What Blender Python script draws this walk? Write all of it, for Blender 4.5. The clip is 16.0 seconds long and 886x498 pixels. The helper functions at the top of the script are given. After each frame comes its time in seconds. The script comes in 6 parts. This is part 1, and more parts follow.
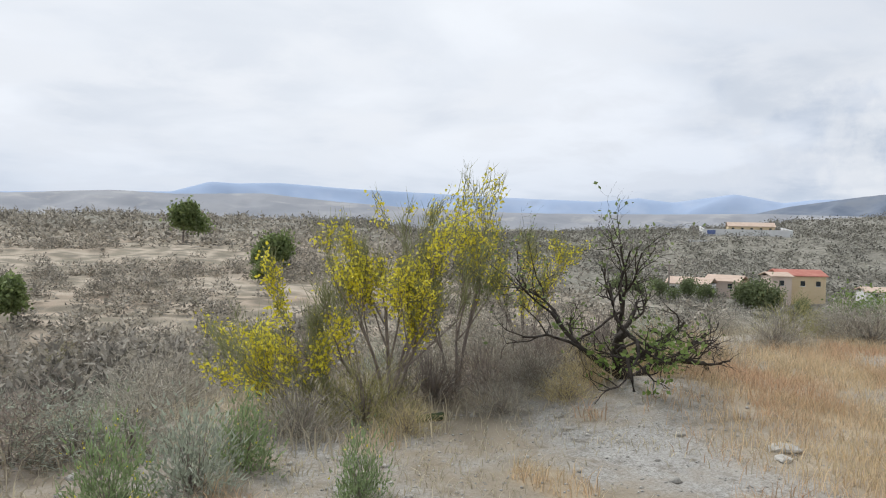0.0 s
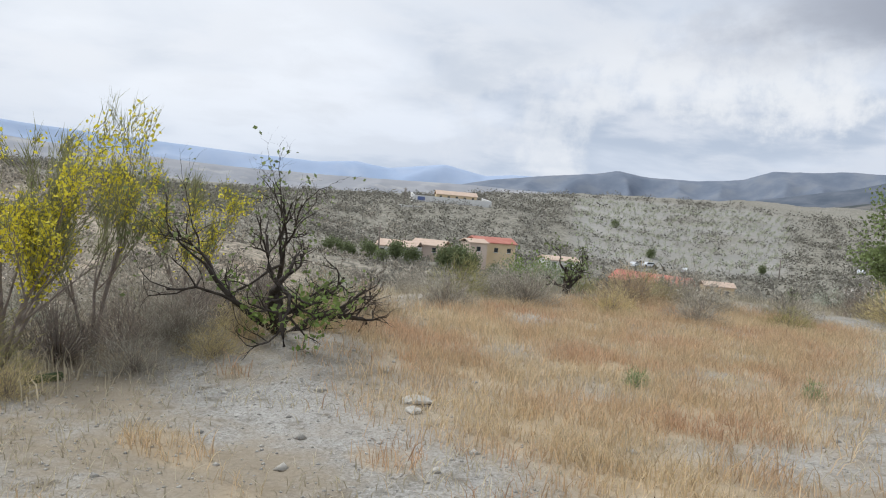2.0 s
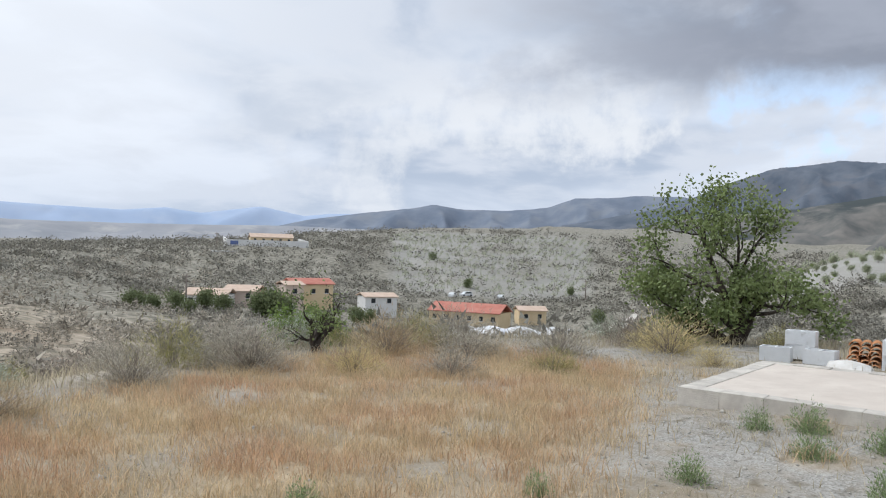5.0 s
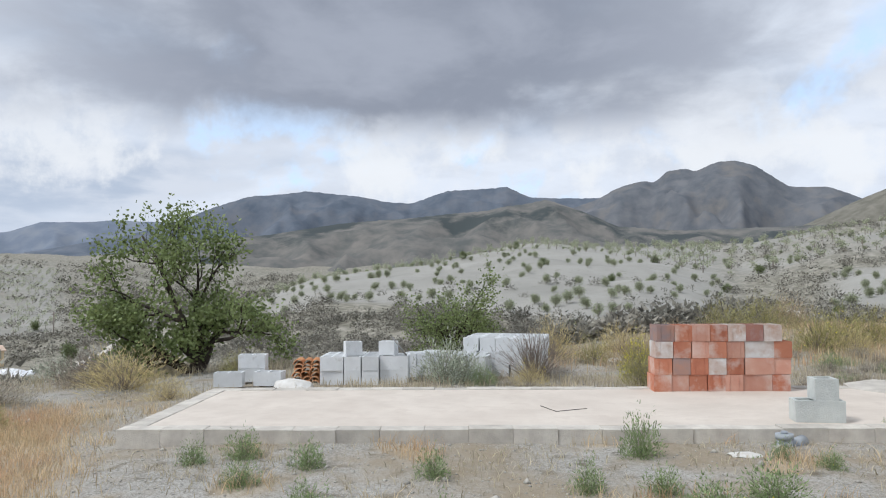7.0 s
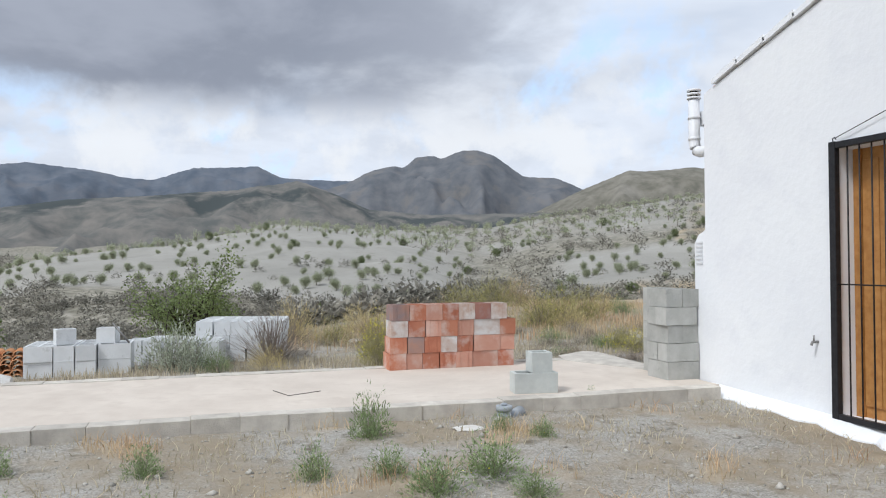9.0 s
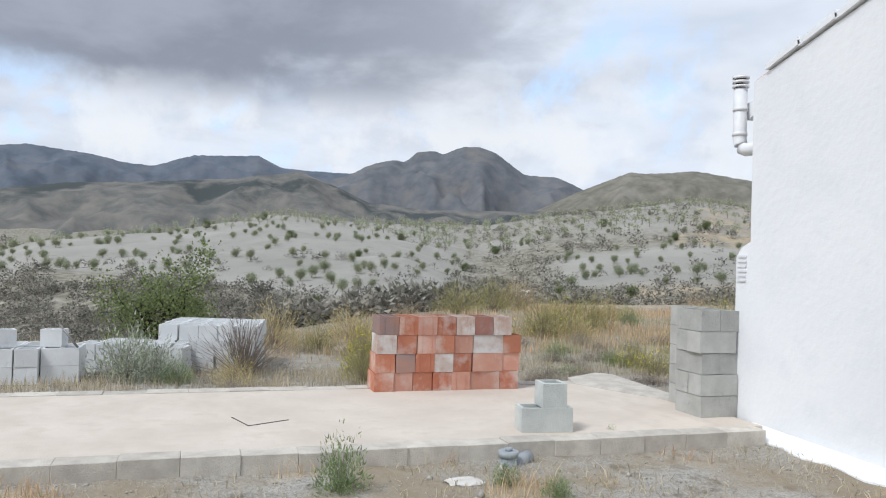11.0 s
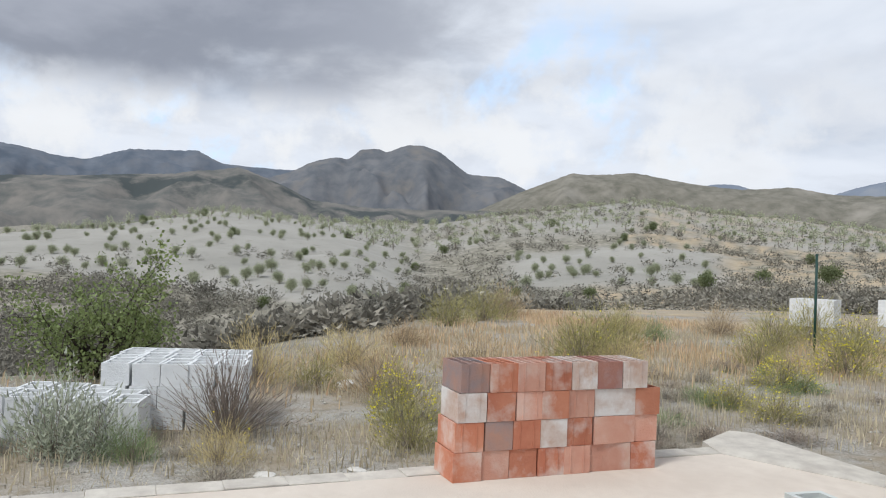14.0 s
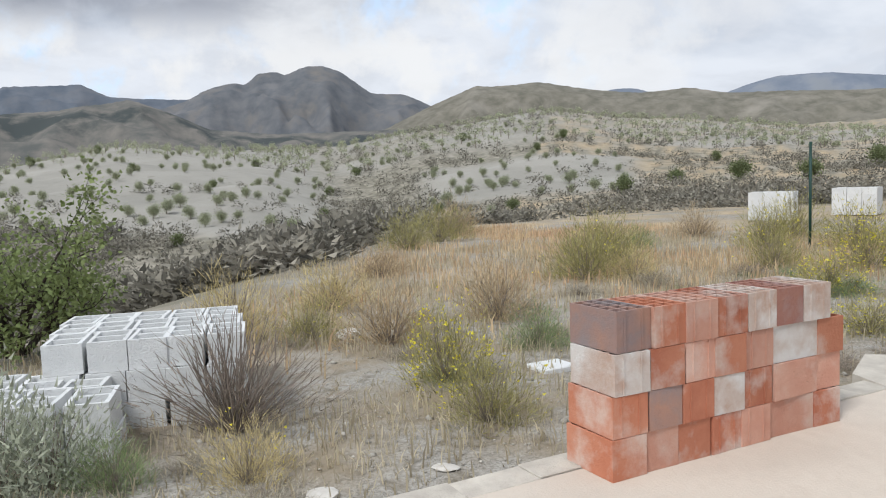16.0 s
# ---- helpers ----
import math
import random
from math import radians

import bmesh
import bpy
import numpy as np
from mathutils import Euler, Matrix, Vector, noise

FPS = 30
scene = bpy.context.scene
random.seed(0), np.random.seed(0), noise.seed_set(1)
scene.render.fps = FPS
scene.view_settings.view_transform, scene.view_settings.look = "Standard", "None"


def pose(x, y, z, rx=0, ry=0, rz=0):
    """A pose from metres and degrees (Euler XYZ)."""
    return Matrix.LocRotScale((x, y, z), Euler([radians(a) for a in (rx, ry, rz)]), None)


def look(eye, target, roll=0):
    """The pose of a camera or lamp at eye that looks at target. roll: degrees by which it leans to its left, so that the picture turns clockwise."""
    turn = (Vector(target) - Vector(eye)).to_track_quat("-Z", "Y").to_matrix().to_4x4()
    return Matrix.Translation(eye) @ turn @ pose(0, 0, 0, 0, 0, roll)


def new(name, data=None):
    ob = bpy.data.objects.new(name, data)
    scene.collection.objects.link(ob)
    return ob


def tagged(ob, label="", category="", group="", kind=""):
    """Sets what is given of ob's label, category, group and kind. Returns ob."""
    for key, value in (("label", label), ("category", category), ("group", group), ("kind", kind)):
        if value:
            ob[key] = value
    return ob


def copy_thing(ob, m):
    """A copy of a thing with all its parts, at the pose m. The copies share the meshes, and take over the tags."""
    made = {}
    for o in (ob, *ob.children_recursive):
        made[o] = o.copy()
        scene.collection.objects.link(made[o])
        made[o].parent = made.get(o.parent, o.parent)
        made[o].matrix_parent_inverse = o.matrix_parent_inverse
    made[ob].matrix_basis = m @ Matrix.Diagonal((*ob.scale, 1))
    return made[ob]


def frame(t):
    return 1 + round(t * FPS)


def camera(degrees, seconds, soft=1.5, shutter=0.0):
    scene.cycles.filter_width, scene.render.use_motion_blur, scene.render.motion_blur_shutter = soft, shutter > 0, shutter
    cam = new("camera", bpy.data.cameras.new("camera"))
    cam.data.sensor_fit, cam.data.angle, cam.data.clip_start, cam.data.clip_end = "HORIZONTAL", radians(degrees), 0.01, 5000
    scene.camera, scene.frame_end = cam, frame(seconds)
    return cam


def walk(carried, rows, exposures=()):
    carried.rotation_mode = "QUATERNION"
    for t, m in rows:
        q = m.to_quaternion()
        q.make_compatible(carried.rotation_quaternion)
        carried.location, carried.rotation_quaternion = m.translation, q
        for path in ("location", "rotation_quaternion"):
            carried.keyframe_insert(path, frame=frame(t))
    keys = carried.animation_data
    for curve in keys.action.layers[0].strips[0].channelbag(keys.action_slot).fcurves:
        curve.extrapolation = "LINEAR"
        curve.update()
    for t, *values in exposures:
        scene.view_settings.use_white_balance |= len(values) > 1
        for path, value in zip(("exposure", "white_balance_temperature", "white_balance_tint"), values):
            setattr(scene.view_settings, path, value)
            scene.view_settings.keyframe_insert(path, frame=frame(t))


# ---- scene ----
cam = camera(59.9, 16.0, soft=1.1)
PATH = [
    (0, (-12.455, 2.024, 1.153), (-11.861, 3.933, 1.101), 1.4),
    (0.5, (-12.376, 2.015, 1.147), (-11.591, 3.854, 1.108), 0.5),
    (1, (-12.291, 2.028, 1.131), (-11.338, 3.786, 1.08), 0.3),
    (1.5, (-12.156, 2.031, 1.114), (-11.012, 3.668, 1.004), 1.7),
    (2, (-11.887, 2.062, 1.102), (-10.648, 3.628, 0.985), 5.1),
    (2.5, (-11.567, 2.207, 1.106), (-10.282, 3.735, 0.997), 3.5),
    (3, (-11.202, 2.332, 1.174), (-9.847, 3.801, 1.099), 2.4),
    (5.5, (-9.446, 2.568, 1.26), (-7.745, 3.619, 1.306), 0.9),
    (6, (-9.407, 2.388, 1.279), (-7.538, 3.097, 1.33), 0.1),
    (6.5, (-9.428, 2.288, 1.307), (-7.462, 2.648, 1.381), -1.4),
    (7, (-9.327, 2.272, 1.324), (-7.329, 2.32, 1.411), -0.4),
    (7.5, (-9.309, 2.248, 1.319), (-7.317, 2.085, 1.383), -1.0),
    (8, (-9.337, 2.212, 1.324), (-7.367, 1.872, 1.373), -1.2),
    (8.5, (-9.272, 2.162, 1.302), (-7.35, 1.61, 1.342), -1.3),
    (11, (-7.89, 1.694, 1.415), (-5.979, 1.106, 1.44), 1.6),
    (11.5, (-7.423, 1.667, 1.477), (-5.501, 1.113, 1.48), 2.3),
    (12, (-6.924, 1.652, 1.491), (-5.01, 1.072, 1.454), -0.2),
    (12.5, (-6.464, 1.661, 1.497), (-4.553, 1.08, 1.594), -1.8),
    (13, (-5.891, 1.632, 1.418), (-3.994, 1.006, 1.502), -1.4),
    (13.5, (-5.316, 1.811, 1.48), (-3.461, 1.064, 1.472), 1.6),
    (14, (-4.735, 1.957, 1.49), (-2.873, 1.228, 1.516), 2.0),
    (14.5, (-4.159, 2.107, 1.501), (-2.296, 1.382, 1.457), 0.6),
    (15, (-3.628, 2.195, 1.523), (-1.741, 1.537, 1.44), 1.0),
    (15.5, (-3.16, 2.206, 1.507), (-1.364, 1.331, 1.417), -2.2),
    (16, (-2.67, 2.233, 1.424), (-0.911, 1.3, 1.241), -2.1),
]
walk(cam, [(t, look(eye, target, roll)) for t, eye, target, roll in PATH], exposures=((0.0, 0.0, 6250, 9), (5.5, 0.0, 6100, 9), (11.0, 0.0, 6100, 9), (16.0, 0.0, 6350, 9)))

# ---- world, sun ----
SUN_AZ, SUN_EL = radians(-25.0), radians(52.0)
world = bpy.data.worlds.new("world")
scene.world = world
world.use_nodes = True
wn, wl = world.node_tree.nodes, world.node_tree.links
wn.clear()


def wnode(kind, **inputs):
    n = wn.new(kind)
    for k, v in inputs.items():
        n.inputs[k.replace("_", " ")].default_value = v
    return n


def wmath(op, a, b=None, clamp=False):
    n = wn.new("ShaderNodeMath")
    n.operation, n.use_clamp = op, clamp
    for i, v in enumerate((a, b)):
        if v is None:
            continue
        if isinstance(v, (int, float)):
            n.inputs[i].default_value = v
        else:
            wl.new(v, n.inputs[i])
    return n.outputs[0]


def wmix(f, a, b):
    n = wn.new("ShaderNodeMix")
    n.data_type = "RGBA"
    for sock, v in ((n.inputs[0], f), (n.inputs[6], a), (n.inputs[7], b)):
        if isinstance(v, (int, float, tuple)):
            sock.default_value = v
        else:
            wl.new(v, sock)
    return n.outputs[2]


def wramp(f, lo, hi):
    n = wn.new("ShaderNodeMapRange")
    n.interpolation_type = "SMOOTHSTEP"
    wl.new(f, n.inputs[0])
    n.inputs[1].default_value, n.inputs[2].default_value = lo, hi
    return n.outputs[0]


def wdot(vec_out, d):
    n = wn.new("ShaderNodeVectorMath")
    n.operation = "DOT_PRODUCT"
    wl.new(vec_out, n.inputs[0])
    n.inputs[1].default_value = Vector(d).normalized()
    return n.outputs["Value"]


sky = wn.new("ShaderNodeTexSky")
sky.sky_type, sky.sun_disc = "NISHITA", False
sky.sun_elevation, sky.sun_rotation = SUN_EL, SUN_AZ
coord = wn.new("ShaderNodeTexCoord").outputs["Generated"]
sep = wn.new("ShaderNodeSeparateXYZ")
wl.new(coord, sep.inputs[0])
up = wmath("MAXIMUM", sep.outputs[2], 0.0)
# clouds lie on a flat layer: divide by height above the horizon
flat = wn.new("ShaderNodeVectorMath")
flat.operation = "DIVIDE"
den = wn.new("ShaderNodeCombineXYZ")
dz = wmath("ADD", up, 0.22)
for i in range(3):
    wl.new(dz, den.inputs[i])
wl.new(coord, flat.inputs[0])
wl.new(den.outputs[0], flat.inputs[1])


def wnoise(scale, detail, rough, vec=None, dist=0.0):
    n = wnode("ShaderNodeTexNoise", Scale=scale, Detail=detail, Roughness=rough, Distortion=dist)
    wl.new(vec or flat.outputs[0], n.inputs["Vector"])
    return n.outputs["Fac"]


big = wnoise(1.1, 5, 0.5, dist=0.3)
mid = wnoise(2.6, 7, 0.55, dist=0.2)
fine = wnoise(5.0, 8, 0.6, vec=coord, dist=0.1)
# heavy dark cloud over the mountains in the east, brighter deck in the north
east = wdot(coord, (math.sin(radians(86)), math.cos(radians(86)), 0.36))
dark = wramp(wmath("ADD", east, wmath("MULTIPLY", wmath("SUBTRACT", mid, 0.5), 0.22)), 0.84, 0.985)
base_edge = wramp(wmath("ADD", up, wmath("MULTIPLY", wmath("SUBTRACT", fine, 0.5), 0.12)), 0.16, 0.23)
dark = wmath("MULTIPLY", dark, base_edge)
deck = wmix(wramp(big, 0.36, 0.62), (0.50, 0.56, 0.66, 1), (0.82, 0.85, 0.91, 1))
deck = wmix(wramp(mid, 0.40, 0.66), deck, (0.72, 0.745, 0.80, 1))
north = wdot(coord, (math.sin(radians(5)), math.cos(radians(5)), 0.55))
deck = wmix(wmath("MULTIPLY", wramp(north, 0.72, 0.98), 0.6), deck, (0.98, 0.98, 0.99, 1))
deck = wmix(wmath("MULTIPLY", dark, 0.93), deck, wmix(wramp(mid, 0.35, 0.7), (0.245, 0.265, 0.32, 1), (0.38, 0.40, 0.46, 1)))
# pale haze along the horizon
deck = wmix(wmath("MULTIPLY", wramp(up, 0.14, 0.0), 0.5), deck, (0.62, 0.68, 0.78, 1))
# clear holes between the clouds
blue = wmix(0.93, sky.outputs[0], (0.50, 0.64, 0.84, 1))
hole = wmath("MULTIPLY", wramp(wnoise(3.6, 6, 0.6, vec=coord, dist=0.2), 0.56, 0.66), wramp(sep.outputs[0], 0.62, 0.88))
hole = wmath("MULTIPLY", hole, wmath("SUBTRACT", 1.0, wramp(up, 0.24, 0.36)))
hole = wmath("MULTIPLY", hole, wmath("SUBTRACT", 1.0, dark))
puffs = wramp(fine, 0.46, 0.56)
low = wmath("MULTIPLY", wmath("MULTIPLY", puffs, wramp(up, 0.30, 0.16)), wramp(sep.outputs[0], 0.45, 0.9))
low = wmath("MULTIPLY", low, wmath("SUBTRACT", 1.0, dark))
full = wmix(hole, deck, blue)
full = wmix(wmath("MULTIPLY", low, 0.75), full, (0.93, 0.92, 0.91, 1))
bg = wnode("ShaderNodeBackground", Strength=1.0)
wl.new(full, bg.inputs[0])
wl.new(bg.outputs[0], wn.new("ShaderNodeOutputWorld").inputs[0])

sun = new("sun", bpy.data.lights.new("sun", "SUN"))
sun.data.energy, sun.data.angle, sun.data.color = 2.3, radians(14), (1.0, 0.975, 0.94)
sun_dir = Vector((math.sin(SUN_AZ) * math.cos(SUN_EL), math.cos(SUN_AZ) * math.cos(SUN_EL), math.sin(SUN_EL)))
sun.matrix_world = look(sun_dir * 60, (0, 0, 0))


# ---- materials ----
def material(name, c1, c2, scale=4.0, rough=0.9, bump=0.0, bump_scale=40.0, spread=0.0, by="object", space="Object", c3=None, scale3=1.0, cut3=(0.55, 0.7), metal=0.0, detail=6.0, thin=0.0):
    m = bpy.data.materials.new(name)
    m.use_nodes = True
    nt = m.node_tree
    p = nt.nodes["Principled BSDF"]
    p.inputs["Roughness"].default_value, p.inputs["Metallic"].default_value = rough, metal
    p.inputs["Specular IOR Level"].default_value = 0.3
    if space == "Position":
        vec = nt.nodes.new("ShaderNodeNewGeometry").outputs["Position"]
    else:
        vec = nt.nodes.new("ShaderNodeTexCoord").outputs[space]

    if spread and by == "object":
        # every piece shows another stretch of the pattern
        shift = nt.nodes.new("ShaderNodeVectorMath")
        shift.operation = "MULTIPLY_ADD"
        rnd = nt.nodes.new("ShaderNodeObjectInfo").outputs["Random"]
        nt.links.new(rnd, shift.inputs[0])
        shift.inputs[1].default_value = (37.0, 23.0, 11.0)
        nt.links.new(vec, shift.inputs[2])
        vec = shift.outputs[0]

    def tex(s, d=detail):
        n = nt.nodes.new("ShaderNodeTexNoise")
        n.inputs["Scale"].default_value, n.inputs["Detail"].default_value = s, d
        n.inputs["Roughness"].default_value = 0.6
        nt.links.new(vec, n.inputs["Vector"])
        return n.outputs["Fac"]

    def span(f, lo, hi, a=0.0, b=1.0):
        n = nt.nodes.new("ShaderNodeMapRange")
        nt.links.new(f, n.inputs[0])
        for i, v in enumerate((lo, hi, a, b)):
            n.inputs[i + 1].default_value = v
        return n.outputs[0]

    def mix(f, a, b, blend="MIX"):
        n = nt.nodes.new("ShaderNodeMix")
        n.data_type, n.blend_type = "RGBA", blend
        for sock, v in ((n.inputs[0], f), (n.inputs[6], a), (n.inputs[7], b)):
            if isinstance(v, (int, float, tuple)):
                sock.default_value = v
            else:
                nt.links.new(v, sock)
        return n.outputs[2]

    col = mix(span(tex(scale), 0.35, 0.65), (*c1, 1), (*c2, 1))
    if c3:
        col = mix(span(tex(scale3), *cut3), col, (*c3, 1))
    if spread:
        src = nt.nodes.new("ShaderNodeObjectInfo").outputs["Random"] if by == "object" else nt.nodes.new("ShaderNodeNewGeometry").outputs["Random Per Island"]
        g = nt.nodes.new("ShaderNodeCombineColor")
        v = span(src, 0, 1, 1 - spread, 1 + spread)
        for i in range(3):
            nt.links.new(v, g.inputs[i])
        col = mix(1.0, col, g.outputs[0], "MULTIPLY")
    nt.links.new(col, p.inputs["Base Color"])
    if thin:
        # light passes through leaves and blades
        tr = nt.nodes.new("ShaderNodeBsdfTranslucent")
        nt.links.new(col, tr.inputs[0])
        both = nt.nodes.new("ShaderNodeMixShader")
        both.inputs[0].default_value = thin
        nt.links.new(p.outputs[0], both.inputs[1])
        nt.links.new(tr.outputs[0], both.inputs[2])
        nt.links.new(both.outputs[0], nt.nodes["Material Output"].inputs[0])
    if bump:
        b = nt.nodes.new("ShaderNodeBump")
        b.inputs["Strength"].default_value, b.inputs["Distance"].default_value = bump, 0.02
        nt.links.new(tex(bump_scale, 4), b.inputs["Height"])
        nt.links.new(b.outputs[0], p.inputs["Normal"])
    return m


CONCRETE = material("slab_concrete", (0.56, 0.49, 0.42), (0.66, 0.59, 0.51), 1.3, 0.9, 0.25, 60, c3=(0.55, 0.475, 0.405), scale3=5, cut3=(0.5, 0.8))
KERB = material("kerb_concrete", (0.47, 0.43, 0.38), (0.62, 0.58, 0.51), 6, 0.95, 0.5, 80, spread=0.12)
WHITE_BLOCK = material("white_block", (0.66, 0.67, 0.67), (0.74, 0.75, 0.75), 5, 0.95, 0.5, 70, spread=0.05, c3=(0.5, 0.5, 0.48), scale3=9, cut3=(0.6, 0.8))
GREY_BLOCK = material("grey_block", (0.40, 0.40, 0.37), (0.50, 0.50, 0.47), 5, 0.95, 0.6, 80, spread=0.09, c3=(0.32, 0.32, 0.30), scale3=12, cut3=(0.6, 0.8))
LONE_BLOCK = material("pale_grey_block", (0.50, 0.52, 0.50), (0.60, 0.62, 0.59), 6, 0.95, 0.5, 80, spread=0.05)
BRICKS = [material("fired_clay_" + n, a, b, 4, 0.9, 0.3, 60, spread=0.12, c3=c, scale3=3.5, cut3=cut) for n, a, b, c, cut in (
    ("red", (0.39, 0.135, 0.08), (0.50, 0.21, 0.13), (0.58, 0.47, 0.42), (0.48, 0.66)),
    ("orange", (0.45, 0.165, 0.095), (0.52, 0.23, 0.145), (0.58, 0.45, 0.39), (0.50, 0.70)),
    ("limed", (0.44, 0.29, 0.22), (0.56, 0.50, 0.46), (0.64, 0.62, 0.60), (0.45, 0.62)),
    ("dusky", (0.27, 0.13, 0.11), (0.34, 0.17, 0.13), (0.36, 0.29, 0.28), (0.5, 0.75)),
    ("sooty", (0.30, 0.22, 0.21), (0.42, 0.24, 0.18), (0.26, 0.24, 0.25), (0.45, 0.65)),
    ("pink", (0.52, 0.26, 0.19), (0.58, 0.34, 0.26), (0.62, 0.50, 0.44), (0.5, 0.8)))]
LIMEWASH = material("white_limewash", (0.80, 0.81, 0.83), (0.84, 0.85, 0.86), 0.9, 0.95, 0.25, 14, c3=(0.76, 0.77, 0.80), scale3=2.5, cut3=(0.5, 0.8))
WHITE_PLASTIC = material("white_plastic", (0.74, 0.75, 0.76), (0.80, 0.80, 0.81), 8, 0.4)
BLACK_STEEL = material("black_steel", (0.012, 0.012, 0.014), (0.022, 0.022, 0.025), 20, 0.45, 0.1, 120)
DOOR_WOOD = material("varnished_wood", (0.38, 0.17, 0.05), (0.50, 0.25, 0.08), 14, 0.5, 0.15, 60)
TERRACOTTA = material("terracotta_tile", (0.50, 0.22, 0.10), (0.62, 0.32, 0.16), 8, 0.9, 0.3, 60, spread=0.12)
GREEN_STEEL = material("green_post_paint", (0.015, 0.05, 0.04), (0.02, 0.06, 0.05), 10, 0.5)
GREY_PIPE = material("grey_pipe_plastic", (0.30, 0.33, 0.36), (0.38, 0.40, 0.42), 10, 0.6)
STEEL = material("dull_steel", (0.20, 0.19, 0.18), (0.33, 0.32, 0.31), 15, 0.45, metal=0.7)
DARK_GAP = material("dark_gap", (0.04, 0.035, 0.03), (0.10, 0.08, 0.06), 15, 0.8)
STONE = material("pale_stone", (0.34, 0.32, 0.28), (0.50, 0.47, 0.42), 9, 0.95, 0.5, 60, spread=0.2, by="island")
ROCK = material("white_rock", (0.58, 0.55, 0.50), (0.70, 0.68, 0.64), 9, 0.95, 0.5, 60)
BARK = material("dark_bark", (0.035, 0.027, 0.022), (0.085, 0.07, 0.058), 14, 0.95, 0.8, 60)
GREY_TWIG = material("grey_twig", (0.20, 0.165, 0.14), (0.32, 0.27, 0.23), 10, 0.95)
LEAF_GREEN = material("almond_leaf", (0.17, 0.22, 0.08), (0.26, 0.31, 0.13), 2.5, 0.6, thin=0.4, spread=0.4, by="island")
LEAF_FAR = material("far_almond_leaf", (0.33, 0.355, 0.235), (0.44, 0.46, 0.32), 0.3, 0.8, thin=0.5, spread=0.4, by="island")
LEAF_DARK = material("dark_leaf", (0.065, 0.09, 0.04), (0.11, 0.135, 0.06), 1.5, 0.7, thin=0.3, spread=0.4, by="island")
LEAF_OLIVE = material("olive_leaf", (0.16, 0.195, 0.09), (0.24, 0.27, 0.14), 0.5, 0.7, thin=0.35, spread=0.4, by="island")
LEAF_LIME = material("fresh_leaf", (0.17, 0.25, 0.06), (0.25, 0.33, 0.10), 3, 0.6, thin=0.4, spread=0.3, by="island")
BROOM_STEM = material("broom_stem", (0.22, 0.23, 0.11), (0.32, 0.32, 0.17), 4, 0.8, thin=0.3, spread=0.3, by="island")
FLOWER = material("yellow_flower", (0.76, 0.66, 0.05), (0.84, 0.76, 0.10), 5, 0.7, thin=0.35, spread=0.25, by="island")
SHRUB = {
    "grey": material("grey_shrub", (0.36, 0.33, 0.265), (0.49, 0.45, 0.37), 3, 0.9, thin=0.3, spread=0.45, by="island"),
    "olive": material("olive_shrub", (0.31, 0.29, 0.12), (0.42, 0.39, 0.18), 3, 0.9, thin=0.3, spread=0.4, by="island"),
    "straw": material("straw_shrub", (0.54, 0.45, 0.23), (0.64, 0.54, 0.30), 3, 0.9, thin=0.3, spread=0.3, by="island"),
    "brown": material("brown_shrub", (0.26, 0.215, 0.175), (0.36, 0.305, 0.25), 3, 0.9, thin=0.2, spread=0.4, by="island"),
    "silver": material("silver_shrub", (0.34, 0.37, 0.28), (0.48, 0.50, 0.40), 3, 0.9, thin=0.3, spread=0.35, by="island"),
    "green": material("green_weed", (0.22, 0.29, 0.13), (0.31, 0.38, 0.19), 3, 0.8, thin=0.35, spread=0.35, by="island"),
    "rust": material("rust_shrub", (0.42, 0.32, 0.20), (0.52, 0.42, 0.27), 3, 0.9, thin=0.3, spread=0.4, by="island"),
}
SCRUB_FAR = material("far_scrub", (0.17, 0.163, 0.135), (0.30, 0.28, 0.235), 0.25, 0.95, thin=0.25, spread=0.5, by="island", space="Position")
SCRUB_PALE = material("pale_scrub", (0.26, 0.235, 0.19), (0.42, 0.38, 0.315), 0.25, 0.95, thin=0.25, spread=0.6, by="island", space="Position")
GRASS = material("dry_grass", (0.58, 0.455, 0.285), (0.70, 0.575, 0.385), 0.7, 0.9, thin=0.4, spread=0.3, by="island", space="Position", c3=(0.56, 0.375, 0.245), scale3=0.9, cut3=(0.42, 0.66))
GRASS_PALE = material("pale_dry_grass", (0.46, 0.40, 0.29), (0.60, 0.53, 0.39), 0.9, 0.9, thin=0.4, spread=0.3, by="island", space="Position")
PLASTER_YELLOW = material("yellow_plaster", (0.66, 0.52, 0.32), (0.72, 0.58, 0.38), 0.5, 0.95)
PLASTER_WHITE = material("white_plaster", (0.70, 0.69, 0.67), (0.78, 0.77, 0.75), 0.4, 0.95)
PLASTER_PINK = material("pink_plaster", (0.62, 0.50, 0.42), (0.68, 0.57, 0.48), 0.4, 0.95)
ROOF_RED = material("red_roof", (0.46, 0.17, 0.125), (0.53, 0.235, 0.18), 0.6, 0.9, 0.3, 8)
ROOF_PALE = material("pale_tile_roof", (0.55, 0.41, 0.31), (0.63, 0.49, 0.39), 0.7, 0.9)
DARK_GLASS = material("dark_window", (0.03, 0.035, 0.04), (0.05, 0.055, 0.06), 2, 0.2)
TARP = material("white_sheeting", (0.68, 0.69, 0.71), (0.80, 0.80, 0.81), 1, 0.6, 0.5, 4)
CAR_WHITE = material("white_car_paint", (0.7, 0.71, 0.72), (0.75, 0.76, 0.77), 1, 0.3)
TYRE = material("black_rubber", (0.02, 0.02, 0.02), (0.03, 0.03, 0.03), 10, 0.9)


